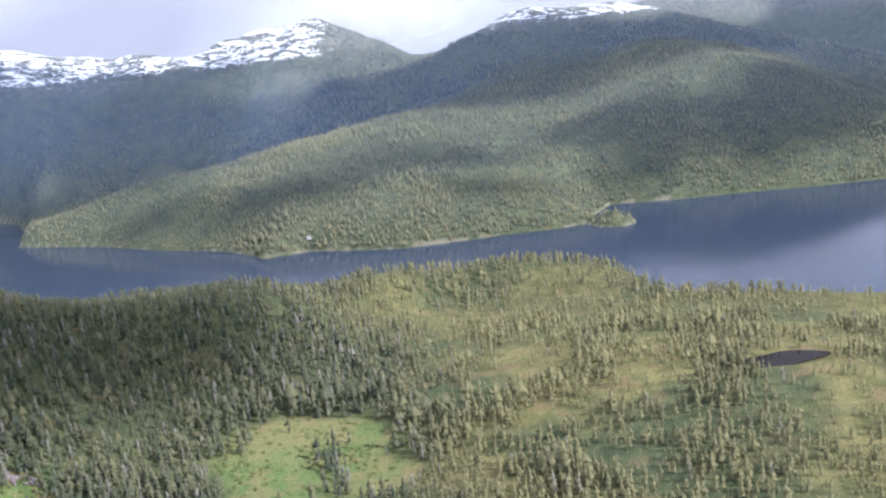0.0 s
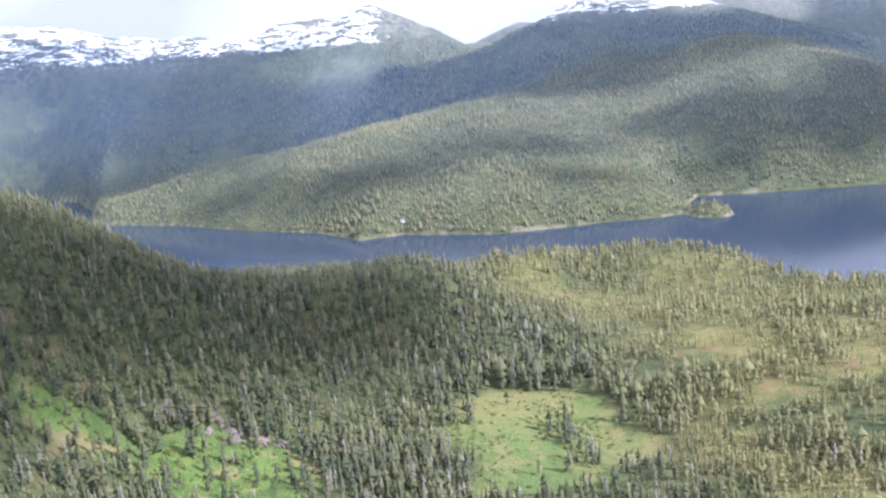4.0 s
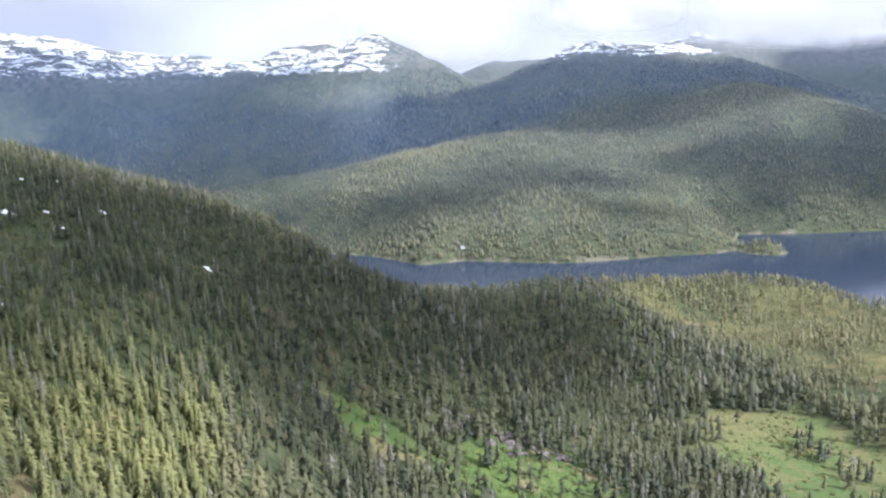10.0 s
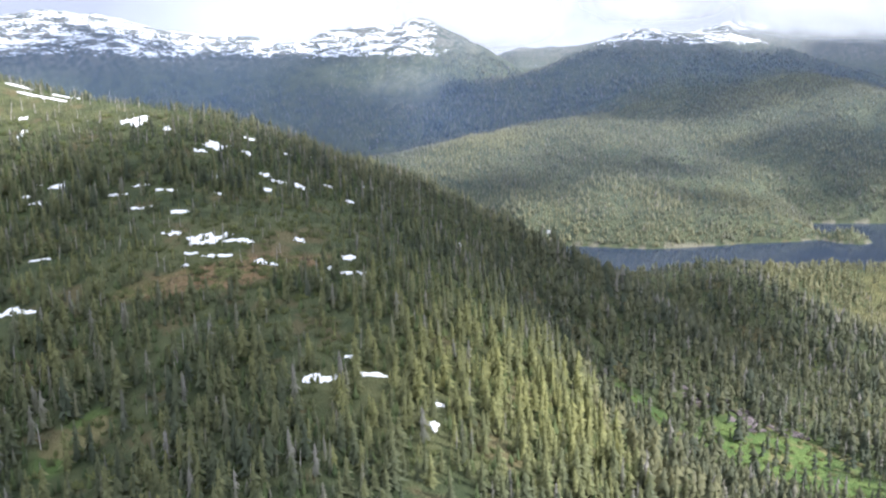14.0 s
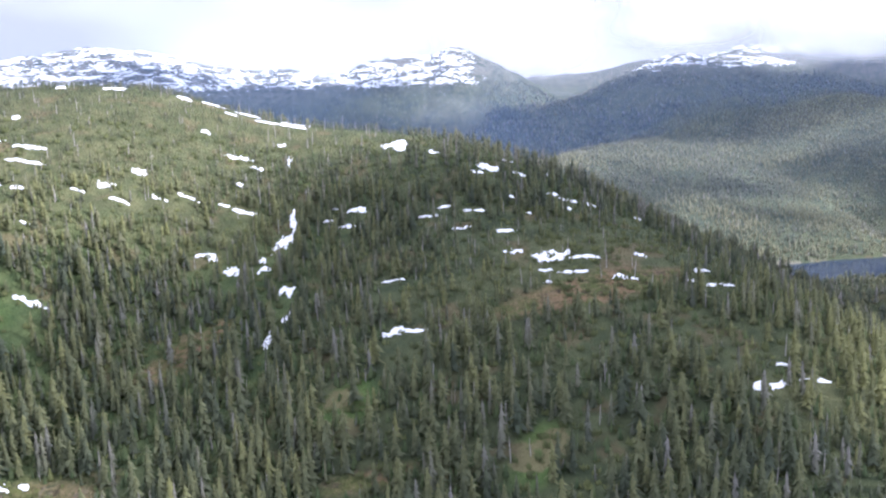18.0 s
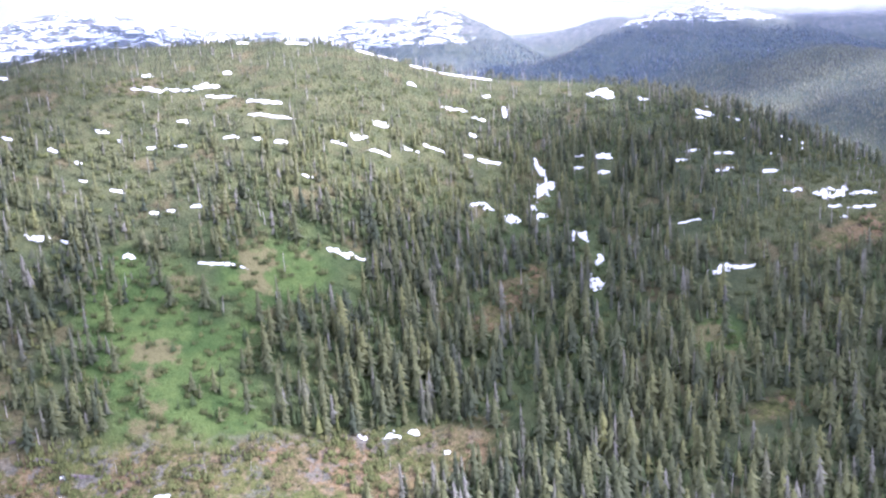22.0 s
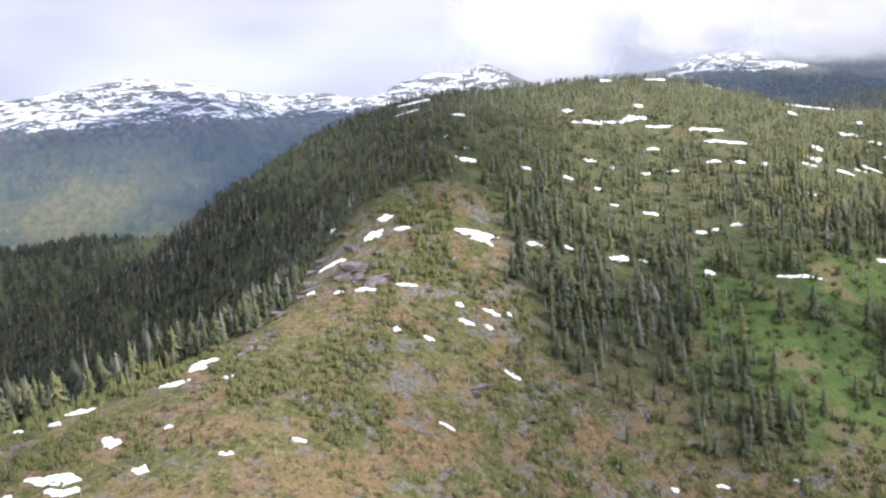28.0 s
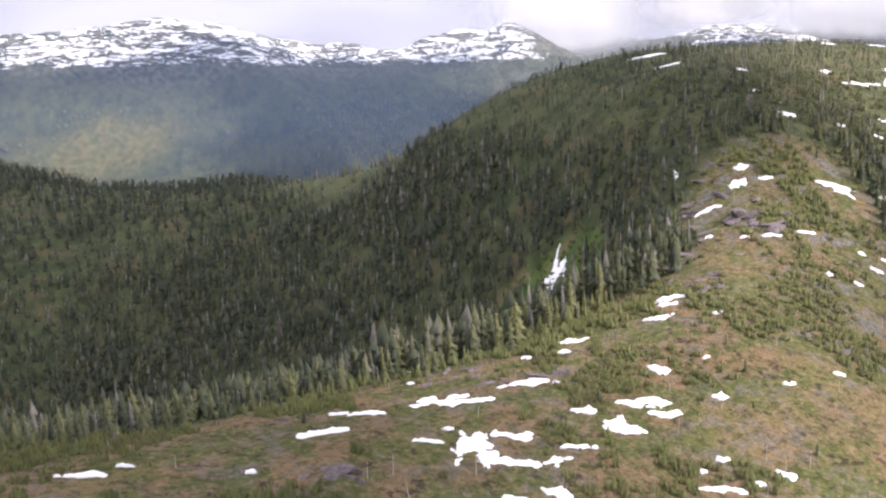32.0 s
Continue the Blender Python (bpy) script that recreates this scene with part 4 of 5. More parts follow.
woodland("stunted_trees", -170, 340, 300, 730, 3.5, 21, MID_TREES, SPRUCE, "low yellow green stunted bog conifers", keep=lambda x, y, z: np.maximum(cover(x, y, z)["bog"], 0.8 * cover(x, y, z)["bench"]), tone_shift=0.10, size=0.55, wide=1.3)
woodland("forest", -480, 700, 640, 960, 5.8, 3, MID_TREES, SPRUCE, "conifer forest down to the lake", wide=1.2)
# foliage colour lowered to imitate shade on this hill
woodland("forest", -1340, -1040, 640, 880, 4.8, 16, MID_TREES, SPRUCE, "forest on the hill beyond the ridge, darkened as if shaded", tone_shift=-0.36, wide=1.5)
woodland("forest", -1040, -480, 640, 960, 9.5, 8, FAR_TREES, SPRUCE, "conifer forest behind the ridge")
woodland("forest", 330, 900, 250, 640, 6.2, 4, MID_TREES, SPRUCE, "stunted conifers on the boggy bench")
# darker tone imitates the shade lying in the side valley
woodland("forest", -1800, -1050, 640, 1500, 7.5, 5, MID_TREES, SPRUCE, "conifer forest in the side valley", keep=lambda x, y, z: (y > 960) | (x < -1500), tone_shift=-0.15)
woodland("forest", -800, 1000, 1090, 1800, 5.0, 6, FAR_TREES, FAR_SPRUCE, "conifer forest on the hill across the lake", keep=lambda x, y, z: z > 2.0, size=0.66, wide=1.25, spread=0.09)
# foliage darkened in place of mountain shade; trees left off the painted sunlit flank
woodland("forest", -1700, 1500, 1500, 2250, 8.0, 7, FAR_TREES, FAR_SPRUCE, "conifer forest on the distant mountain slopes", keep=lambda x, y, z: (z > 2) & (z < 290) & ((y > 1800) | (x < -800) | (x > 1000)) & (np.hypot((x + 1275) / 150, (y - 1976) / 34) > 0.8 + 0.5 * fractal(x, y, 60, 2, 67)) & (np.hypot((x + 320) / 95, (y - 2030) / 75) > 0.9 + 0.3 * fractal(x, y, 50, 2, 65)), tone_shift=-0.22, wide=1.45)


woodland("forest", -1400, 700, -260, 215, 10, 14, FAR_TREES, SPRUCE, "spruce forest on the slope below the flight line", keep=lambda x, y, z: (y < 212 + 8 * fractal(x, y, 40, 2, 15)) * 1.0)


# underbrush
def clump(rng, stems=6):
    """A shrub of upright leafy stems spreading from one foot."""
    v, f = [], []
    for k in range(stems):
        a = 6.283 * (k + rng.uniform(-0.3, 0.3)) / stems
        far, tip, w = rng.uniform(0.15, 0.65), rng.uniform(0.55, 1.0), rng.uniform(0.28, 0.42)
        x, y = far * math.cos(a), far * math.sin(a)
        j = len(v)
        v += [(x + w * math.cos(a + 2.094 * q), y + w * math.sin(a + 2.094 * q), rng.uniform(0.0, 0.12)) for q in range(3)]
        v.append((x * 1.5, y * 1.5, tip))
        f += [(j, j + 1, j + 3), (j + 1, j + 2, j + 3), (j + 2, j, j + 3)]
    return np.array(v), np.array(f)


CLUMPS = [clump(trng) for _ in range(8)]


def brush(name, x0, x1, y0, y1, gap, seed, label, share_of, tall, wide, tone0, grey0=0.0):
    x, y, rng = scatter(x0, x1, y0, y1, gap, seed)
    z = height(x, y)
    ok = rng.uniform(0, 1, len(x)) < share_of(x, y, z, cover(x, y, z))
    x, y, z = x[ok], y[ok], z[ok]
    n = len(x)
    h = tall * rng.uniform(0.5, 1.4, n)
    rows = np.column_stack([x, y, z - 0.15, h, wide * rng.uniform(0.7, 1.4, n), rng.uniform(0, 6.28, n), np.zeros(n), np.clip(tone0 + rng.normal(0, 0.2, n), 0, 1), np.clip(grey0 + rng.normal(0, 0.25, n), 0, 1) * (grey0 > 0)])
    return plant(name, CLUMPS, rows, SHRUB, label, "shrubs")


brush("underbrush", -1180, -380, 225, 570, 3.4, 31, "green brush between the spruces", lambda x, y, z, k: (0.55 + 0.1 * k["summit"]) * (1 - k["bare"]) * (0.6 + 0.4 * fractal(x, y, 60, 3, 81)) * (y < 480) + 0.35 * k["green"], 1.9, 0.85, 0.32)
brush("underbrush", -380, -20, 330, 560, 4.6, 32, "bright green brush on the slope", lambda x, y, z, k: 0.25 + 0.6 * k["green"] - 0.25 * k["meadow"], 1.8, 0.9, 0.45)
brush("heath_shrubs", -1180, -700, 222, 400, 2.0, 33, "low green and brown heath shrubs", lambda x, y, z, k: k["bare"] * (0.16 + 2.4 * fractal(x, y, 26, 3, 82)) * (1 - in_snow(x, y)), 1.7, 0.85, 0.75, 0.12)
brush("juniper_thicket", -1180, -700, 222, 400, 2.1, 34, "bright green head-high thickets in hollows of the heath", lambda x, y, z, k: step(0.3, 0.7, k["bare"]) * step(0.22, 0.42, fractal(x, y, 30, 3, 87)) * (1 - in_snow(x, y)), 2.6, 0.5, 0.8)
woodland("dwarf_conifers", -1200, -690, 215, 420, 2.6, 41, FAR_TREES, SHRUB, "knee to head high dwarf conifers dotted over the heath", keep=lambda x, y, z: 12 * cover(x, y, z)["bare"] * step(-0.1, 0.3, fractal(x, y, 36, 2, 88)), tone_shift=0.5, size=0.55)
brush("meadow_shrubs", -170, 0, 375, 510, 3.0, 42, "dark green shrubs along the meadow creek", lambda x, y, z, k: k["meadow"] * (0.10 + 0.9 * step(0.08, 0.26, fractal(x, y, 24, 3, 84))), 1.3, 1.0, 0.4)


# ---- single trees by the flight line ----
def part(name, bm, material, parent, label=""):
    me = bpy.data.meshes.new(name)
    bm.to_mesh(me)
    bm.free()
    me.materials.append(material)
    ob = new(name, me)
    ob.parent = parent
    return tagged(ob, label)


def part_arrays(name, verts, faces, material, parent, attributes=None):
    ob = mesh_object(name, verts, faces, material, attributes, True)
    ob.parent = parent
    return ob


def pole(points, sides=6):
    """A tapered round pole through (x, y, z, radius) points."""
    bm = bmesh.new()
    rings = []
    for x, y, z, r in points:
        rings.append([bm.verts.new((x + r * math.cos(2 * math.pi * k / sides), y + r * math.sin(2 * math.pi * k / sides), z)) for k in range(sides)])
    for a, b in zip(rings, rings[1:]):
        for k in range(sides):
            bm.faces.new((a[k], a[(k + 1) % sides], b[(k + 1) % sides], b[k]))
    bm.faces.new(rings[-1])
    return bm


def spruce(rng, tone, label):
    """A spruce one metre high: trunk and a crown of ragged drooping boughs."""
    tree = tagged(new("spruce_tree"), label, "tree", "spruces by the flight line")
    part("trunk", pole([(0, 0, -0.03, 0.017), (0, 0, 0.5, 0.012), (0, 0, 0.97, 0.002)], 5), BARK, tree)
    v, f = [], []
    whorls = 15
    for i in range(whorls):
        t = i / (whorls - 1)
        z = 0.10 + 0.86 * t
        reach = (0.100 * (1 - t) ** 0.5 + 0.012) * rng.uniform(0.8, 1.15)
        count = 7 if t < 0.7 else 5
        for k in range(count):
            a = 6.283 * (k + rng.uniform(-0.3, 0.3)) / count + 0.9 * i
            n = reach * rng.uniform(0.6, 1.2)
            c, s = math.cos(a), math.sin(a)
            w = 0.35 * n + 0.008
            j = len(v)
            v += [(0, 0, z + 0.045), (n * 0.55 * c - w * s, n * 0.55 * s + w * c, z + 0.005), (n * c, n * s, z - 0.03 - 0.2 * n), (n * 0.55 * c + w * s, n * 0.55 * s - w * c, z + 0.005), (0, 0, z - 0.02)]
            f += [(j, j + 1, j + 2), (j, j + 2, j + 3), (j + 4, j + 2, j + 1), (j + 4, j + 3, j + 2)]
    v = np.array(v)
    # crown is darker towards the bottom, paler towards the tip
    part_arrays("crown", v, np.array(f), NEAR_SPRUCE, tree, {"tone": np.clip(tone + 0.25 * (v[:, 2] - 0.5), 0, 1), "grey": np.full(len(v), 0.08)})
    return tree


def dead_spruce(rng, label):
    tree = tagged(new("dead_tree"), label, "dead tree", "dead trees on the ridge")
    bend = rng.uniform(-0.03, 0.03)
    part("trunk", pole([(0, 0, -0.03, 0.018), (bend, 0, 0.5, 0.013), (bend * 2, 0, 1.0, 0.004)], 6), GREY_WOOD, tree)
    for _ in range(9):
        z, a, n = rng.uniform(0.35, 0.95), rng.uniform(0, 6.283), rng.uniform(0.04, 0.10)
        c, s = math.cos(a), math.sin(a)
        bm = bmesh.new()
        x0 = bend * 2 * z
        vs = [bm.verts.new(p) for p in ((x0, 0, z), (x0 + 0.005 * s, -0.005 * c, z - 0.01), (x0 - 0.005 * s, 0.005 * c, z - 0.01), (x0 + n * c, n * s, z - 0.02))]
        for q in ((0, 1, 3), (1, 2, 3), (2, 0, 3)):
            bm.faces.new([vs[i] for i in q])
        part("branch", bm, GREY_WOOD, tree)
    return tree


prng = random.Random(11)
SPRUCES = [spruce(prng, tone, label) for tone, label in ((0.10, "slender dark green spruce on the slope"), (0.22, "dark green spruce with ragged drooping boughs"), (0.34, "olive green spruce with a thin pointed top"), (0.46, "pale sunlit spruce on the open slope"), (0.16, "tall narrow dark spruce among brush"))]
SNAGS = [dead_spruce(prng, label) for label in ("bare grey dead spruce standing among living trees", "weathered silver snag with broken stubs", "leaning bleached dead spruce on the slope")]


def stand(kinds, rows, rng):
    for i, (x, y, z, h, w, turn, lean, tone, grey) in enumerate(rows):
        ob = kinds[min(range(len(kinds)), key=lambda k: abs(0.1 + 0.12 * k - tone))] if len(kinds) > 3 else rng.choice(kinds)
        m = Matrix.Translation((x, y, z)) @ Matrix.Rotation(lean, 4, "Y") @ Matrix.Rotation(turn, 4, "Z") @ Matrix.Diagonal((h * w, h * w, h, 1))
        if i < len(kinds):
            ob = kinds[i]
            ob.matrix_basis = m
        else:
            copy_thing(ob, m @ Matrix.Diagonal((*(1 / v for v in ob.scale), 1)))


nearest = np.concatenate(NEAREST)
stand(SPRUCES, nearest.tolist(), prng)
srng = np.random.default_rng(77)
sx, sy = srng.uniform(-1130, -420, 3000), srng.uniform(225, 560, 3000)
sz = height(sx, sy)
sk = cover(sx, sy, sz)
good = (sk["meadow"] < 0.3) & (srng.uniform(0, 1, 3000) < 0.20 + 0.20 * sk["summit"] - 0.05 * (sk["bare"] > 0.5) + 0.3 * np.exp(-(((sx + 850) / 45) ** 2 + ((sy - 335) / 35) ** 2)))
sx, sy, sz = sx[good], sy[good], sz[good]
order = np.argsort(sy)
first = order[:110]
stand(SNAGS, [(sx[i], sy[i], sz[i] - 0.2, srng.uniform(4.0, 8.5) * (0.55 if sk["bare"][good][i] > 0.5 else 1.0), 1.15, srng.uniform(0, 6), srng.normal(0, 0.06), 0, 0) for i in first], prng)
rest = order[110:]
n = len(rest)
plant("dead_trees", [snag_tree(trng) for _ in range(5)], np.column_stack([sx[rest], sy[rest], sz[rest] - 0.2, srng.uniform(3.5, 7.5, n) * np.where(sk["bare"][good][rest] > 0.4, 0.5, 1.0), np.full(n, 1.6), srng.uniform(0, 6, n), srng.normal(0, 0.05, n), np.full(n, 0.5), np.ones(n)]), GREY_WOOD, "bleached dead spruces scattered over the ridge", "dead trees")


# ---- snow patches ----
def largest_piece(used):
    """The largest set of cells that touch one another, in a grid of cells."""
    left, best = set(zip(*np.nonzero(used))), set()
    while left:
        edge = [left.pop()]
        piece = set(edge)
        while edge:
            i, j = edge.pop()
            for cell in ((i - 1, j), (i + 1, j), (i, j - 1), (i, j + 1)):
                if cell in left:
                    left.remove(cell)
                    piece.add(cell)
                    edge.append(cell)
        best = max(best, piece, key=len)
    out = np.zeros(used.shape, bool)
    for cell in best:
        out[cell] = True
    return out


def snow_patch(x, y, length, width, turn):
    """A ragged patch of old snow on the slope, breaking up into tongues and islets; its rim dips into the ground."""
    seed = int(abs(x) * 3 + abs(y)) % 97
    # patch sizes scaled by area to fit the camera's view
    view_scale = 1.15 if x > -640 else 0.86 if y > 280 else 1.0
    long, wide = max(length, 2.4) * 0.54 * view_scale, max(width * 0.58 * view_scale, 1.2) * 0.5
    nu, nv = (int(min(44, max(12, 2 * v / 0.4))) for v in (long, wide))
    u, v = np.meshgrid(np.linspace(-1, 1, nu + 1) * long * 1.3, np.linspace(-1, 1, nv + 1) * wide * 1.5)
    c, s = math.cos(radians(turn)), math.sin(radians(turn))
    px, py = x + u * c - v * s, y + u * s + v * c
    warp = wide * (0.9 * fractal(u * 1.6, 0 * u + 7.3 * seed, long * 0.9, 3, seed) + 0.5 * math.sin(seed) * ((u / long) ** 2 - 0.4))
    body = 1 - (u / long) ** 2 - ((v - warp) / (wide * (0.75 + 0.9 * fractal(u, 0 * u + 3.1 * seed, long * 0.6, 3, seed + 3)))) ** 2
    ragged = fractal(px, py * 1.7, max(2.0, 0.55 * min(long, 2 * wide)), 4, seed, 0.65)
    deep = np.clip(np.maximum(body, -1.5) * 0.8 + 1.55 * ragged + 0.08, -1, 1)
    pz = height(px, py) + np.clip(deep * 1.8, -0.75, 0.4) + 0.12
    near = deep > -0.05
    index = np.arange(px.size).reshape(px.shape)
    cells = np.stack([index[:-1, :-1], index[:-1, 1:], index[1:, 1:], index[1:, :-1]], -1)
    used = near[:-1, :-1] | near[:-1, 1:] | near[1:, 1:] | near[1:, :-1]
    used = largest_piece(used)
    kept, faces = np.unique(cells[used], return_inverse=True)
    ob = mesh_object("snow_patch", np.stack([px, py, pz], -1).reshape(-1, 3)[kept], faces.reshape(-1, 4), SNOW, None, True)
    size = "long streak" if length > 2.5 * width or width > 2.5 * length else "broad patch" if length * width > 120 else "small patch"
    return tagged(ob, size + " of old white snow on the heathy slope", "snow", "snow patches on the ridge")


for patch in SNOWS:
    snow_patch(*patch)


# ---- rocks on the heath ----
def boulder(seed):
    rng = random.Random(seed)
    bm = bmesh.new()
    bmesh.ops.create_icosphere(bm, subdivisions=2, radius=1)
    push = [(Vector((rng.gauss(0, 1), rng.gauss(0, 1), rng.gauss(0, 1))).normalized(), rng.uniform(0.35, 0.75)) for _ in range(11)]
    for v in bm.verts:
        for d, far in push:
            over = v.co.dot(d) - far
            if over > 0:
                v.co -= d * over
        v.co += Vector((rng.uniform(-1, 1), rng.uniform(-1, 1), rng.uniform(-1, 1))) * 0.07
    me = bpy.data.meshes.new("rock_outcrop")
    bm.to_mesh(me)
    bm.free()
    me.materials.append(ROCK)
    return tagged(new("rock_outcrop", me), "weathered grey purple rock outcrop bedded in the slope", "rock", "rocks on the heath")


ROCKS = [boulder(s) for s in range(8)]
rrng = np.random.default_rng(91)
rx, ry = rrng.uniform(-1150, -790, 6000), rrng.uniform(230, 420, 6000)
rk = cover(rx, ry, height(rx, ry))
crag = np.exp(-(((rx + 938) / 30) ** 2 + ((ry - 372) / 20) ** 2))
ledge = step(0.30, 0.46, fractal(rx, ry * 1.6, 38, 3, 92))
keep = (rk["bare"] > 0.4) & (in_snow(rx, ry) < 0.5) & (rrng.uniform(0, 1, 6000) < 0.62 * ledge + 0.7 * crag)
rx, ry = rx[keep][:460], ry[keep][:460]
gx_ = rrng.uniform(-292, -228, 40)
gy_ = 430 - 0.15 * (gx_ + 277) + rrng.normal(0, 5, 40)
rx, ry = np.r_[rx, gx_], np.r_[ry, gy_]
for i, (x, y, z) in enumerate(zip(rx, ry, height(rx, ry))):
    big = rrng.uniform(0.9, 2.5) + 2.4 * rrng.uniform(0, 1) * math.exp(-(((x + 938) / 28) ** 2 + ((y - 372) / 18) ** 2)) + (1.7 if x > -400 else 0)
    m = pose(x, y, z - 0.30 * big, rrng.uniform(-18, 18), rrng.uniform(-18, 18), rrng.normal(-12, 30)) @ Matrix.Diagonal((big * rrng.uniform(1.2, 3.0), big * rrng.uniform(0.8, 1.3), big * rrng.uniform(0.45, 0.85), 1))
    if i < len(ROCKS):
        ROCKS[i].matrix_basis = m
    else:
        ob = ROCKS[i % len(ROCKS)]
        copy_thing(ob, m @ Matrix.Diagonal((*(1 / v for v in ob.scale), 1)))


# ---- cabin on the far shore ----
def cabin(x, y, turn):
    hut = tagged(new("cabin"), "small white cabin with a grey roof on the lake shore", "cabin")
    hut.matrix_basis = pose(x, y, float(height(x, y)) + 0.2, 0, 0, turn)
    w, d, h, ridge = 2.5, 1.9, 2.3, 1.2
    bm = bmesh.new()
    rows_ = [[bm.verts.new(p) for p in ((s * w, -d, -0.8), (s * w, d, -0.8), (s * w, d, h), (s * w, 0, h + ridge), (s * w, -d, h))] for s in (-1, 1)]
    bm.faces.new(rows_[0])
    bm.faces.new(reversed(rows_[1]))
    for k in (0, 1, 4):
        bm.faces.new((rows_[0][k], rows_[1][k], rows_[1][(k + 1) % 5], rows_[0][(k + 1) % 5]))
    part("wall", bm, WHITE, hut)
    bm = bmesh.new()
    for s in (-1, 1):
        low, high = (s * (d + 0.5), h - 0.33), (0, h + ridge + 0.03)
        loop = [bm.verts.new((u * (w + 0.4), v, z + t)) for t in (0.03, 0.22) for u, (v, z) in ((-1, low), (1, low), (1, high), (-1, high))]
        for q in ((0, 1, 2, 3), (4, 5, 6, 7), (0, 1, 5, 4), (1, 2, 6, 5), (2, 3, 7, 6), (3, 0, 4, 7)):
            bm.faces.new([loop[i] for i in q])
    part("roof", bm, TIN, hut, "grey metal roof")
    for name, x0, x1, z0, z1 in (("door", -0.5, 0.4, 0, 1.95), ("window", 1.0, 2.0, 0.9, 1.8), ("window", -2.0, -1.0, 0.9, 1.8)):
        bm = bmesh.new()
        bmesh.ops.create_cube(bm, size=1)
        for v in bm.verts:
            v.co = Vector(((x0 + x1) / 2 + v.co.x * (x1 - x0), -d + v.co.y * 0.1, (z0 + z1) / 2 + v.co.z * (z1 - z0)))
        part(name, bm, TIN, hut)


WHITE = plain("white paint", (0.60, 0.60, 0.58), (0.72, 0.72, 0.70), 1.5, 0.6)
TIN = plain("grey metal", (0.20, 0.21, 0.22), (0.30, 0.31, 0.32), 1.2, 0.5)
cabin(-182, 1188, 8)


# ---- unseen high clouds, added to shade the land ----
def cloud(x, y, z, rx, ry, rz, turn, seed, label, material):
    rng = random.Random(seed)
    bm = bmesh.new()
    bmesh.ops.create_icosphere(bm, subdivisions=4, radius=1)
    off = Vector((rng.uniform(0, 50), rng.uniform(0, 50), rng.uniform(0, 50)))
    for v in bm.verts:
        p = v.co.copy()
        swell = noise.fractal(p * 1.4 + off, 1.0, 2.0, 5) * 0.42 + abs(noise.noise(p * 4.5 + off)) * 0.16
        p *= 1 + swell
        if p.z < 0:
            p.z *= 0.45
        v.co = Vector((p.x * rx, p.y * ry, p.z * rz))
    for face in bm.faces:
        face.smooth = True
    me = bpy.data.meshes.new("cloud")
    bm.to_mesh(me)
    bm.free()
    me.materials.append(material)
    ob = tagged(new("cloud", me), label, "cloud", "clouds")
    ob.matrix_world = pose(x, y, z, 0, 0, turn)


def cloud_material(name, thin, thick, scale):
    k = Mat(name, 1.0, 0.0)
    k.color(k.mix(k.range(k.noise(0.006, 4), 0.35, 0.65), (0.84, 0.85, 0.88), (0.93, 0.93, 0.94)))
    clear = k.n.new("ShaderNodeBsdfTransparent")
    mixed = k.n.new("ShaderNodeMixShader")
    k.link(k.range(k.noise(scale, 6, 0.65), 0.36, 0.64, thin, thick), mixed.inputs[0])
    k.link(clear.outputs[0], mixed.inputs[1])
    k.link(k.b.outputs[0], mixed.inputs[2])
    k.link(mixed.outputs[0], k.n["Material Output"].inputs[0])
    return k.m


THICK = cloud_material("thick cloud", 0.8, 1.0, 0.014)
MEDIUM = cloud_material("broken cloud", 0.45, 0.95, 0.014)
THIN = cloud_material("thin cloud", 0.0, 0.75, 0.016)
# each lies sunward of the ground it is meant to shade, outside the view
cloud(860, 1352, 1500, 250, 130, 46, 8, 3, "broken grey white cloud out of view, added for its shadow", THICK)
cloud(610, 1530, 1500, 420, 80, 28, 8, 4, "broken grey white cloud out of view, added for its shadow", THICK)
cloud(-207, 1397, 1500, 230, 120, 42, 0, 5, "broken grey white cloud out of view, added for its shadow", THICK)
cloud(935, 1422, 1500, 110, 90, 31, 0, 6, "broken grey white cloud out of view, added for its shadow", THICK)
cloud(1607, 1351, 1500, 330, 130, 46, 0, 7, "broken grey white cloud out of view, added for its shadow", THICK)
cloud(2139, 1266, 1500, 200, 170, 59, 0, 8, "broken grey white cloud out of view, added for its shadow", THICK)
cloud(2538, 978, 1500, 230, 260, 80, 0, 9, "broken grey white cloud out of view, added for its shadow", THICK)
cloud(1808, 1112, 1500, 290, 80, 28, 8, 10, "broken grey white cloud out of view, added for its shadow", THICK)
cloud(2410, 814, 1500, 130, 140, 46, 0, 11, "broken grey white cloud out of view, added for its shadow", THIN)
cloud(1472, 624, 1500, 100, 60, 21, -20, 12, "broken grey white cloud out of view, added for its shadow", MEDIUM)
cloud(1815, 562, 1500, 110, 35, 12, -10, 13, "broken grey white cloud out of view, added for its shadow", MEDIUM)
cloud(1277, 692, 1500, 80, 30, 10, -25, 14, "broken grey white cloud out of view, added for its shadow", MEDIUM)
cloud(1612, 751, 1500, 120, 18, 6, -5, 15, "broken grey white cloud out of view, added for its shadow", MEDIUM)
cloud(1954, 801, 1500, 75, 62, 22, 0, 16, "broken grey white cloud out of view, added for its shadow", MEDIUM)
cloud(2300, 764, 1500, 150, 150, 52, 0, 17, "broken grey white cloud out of view, added for its shadow", THICK)
cloud(1690, 690, 1500, 150, 26, 9, 3, 18, "broken grey white cloud out of view, added for its shadow", THICK)
cloud(1452, 1143, 1500, 260, 110, 38, 0, 19, "broken grey white cloud out of view, added for its shadow", THICK)
cloud(1093, 980, 1500, 170, 110, 38, -30, 20, "broken grey white cloud out of view, added for its shadow", THICK)
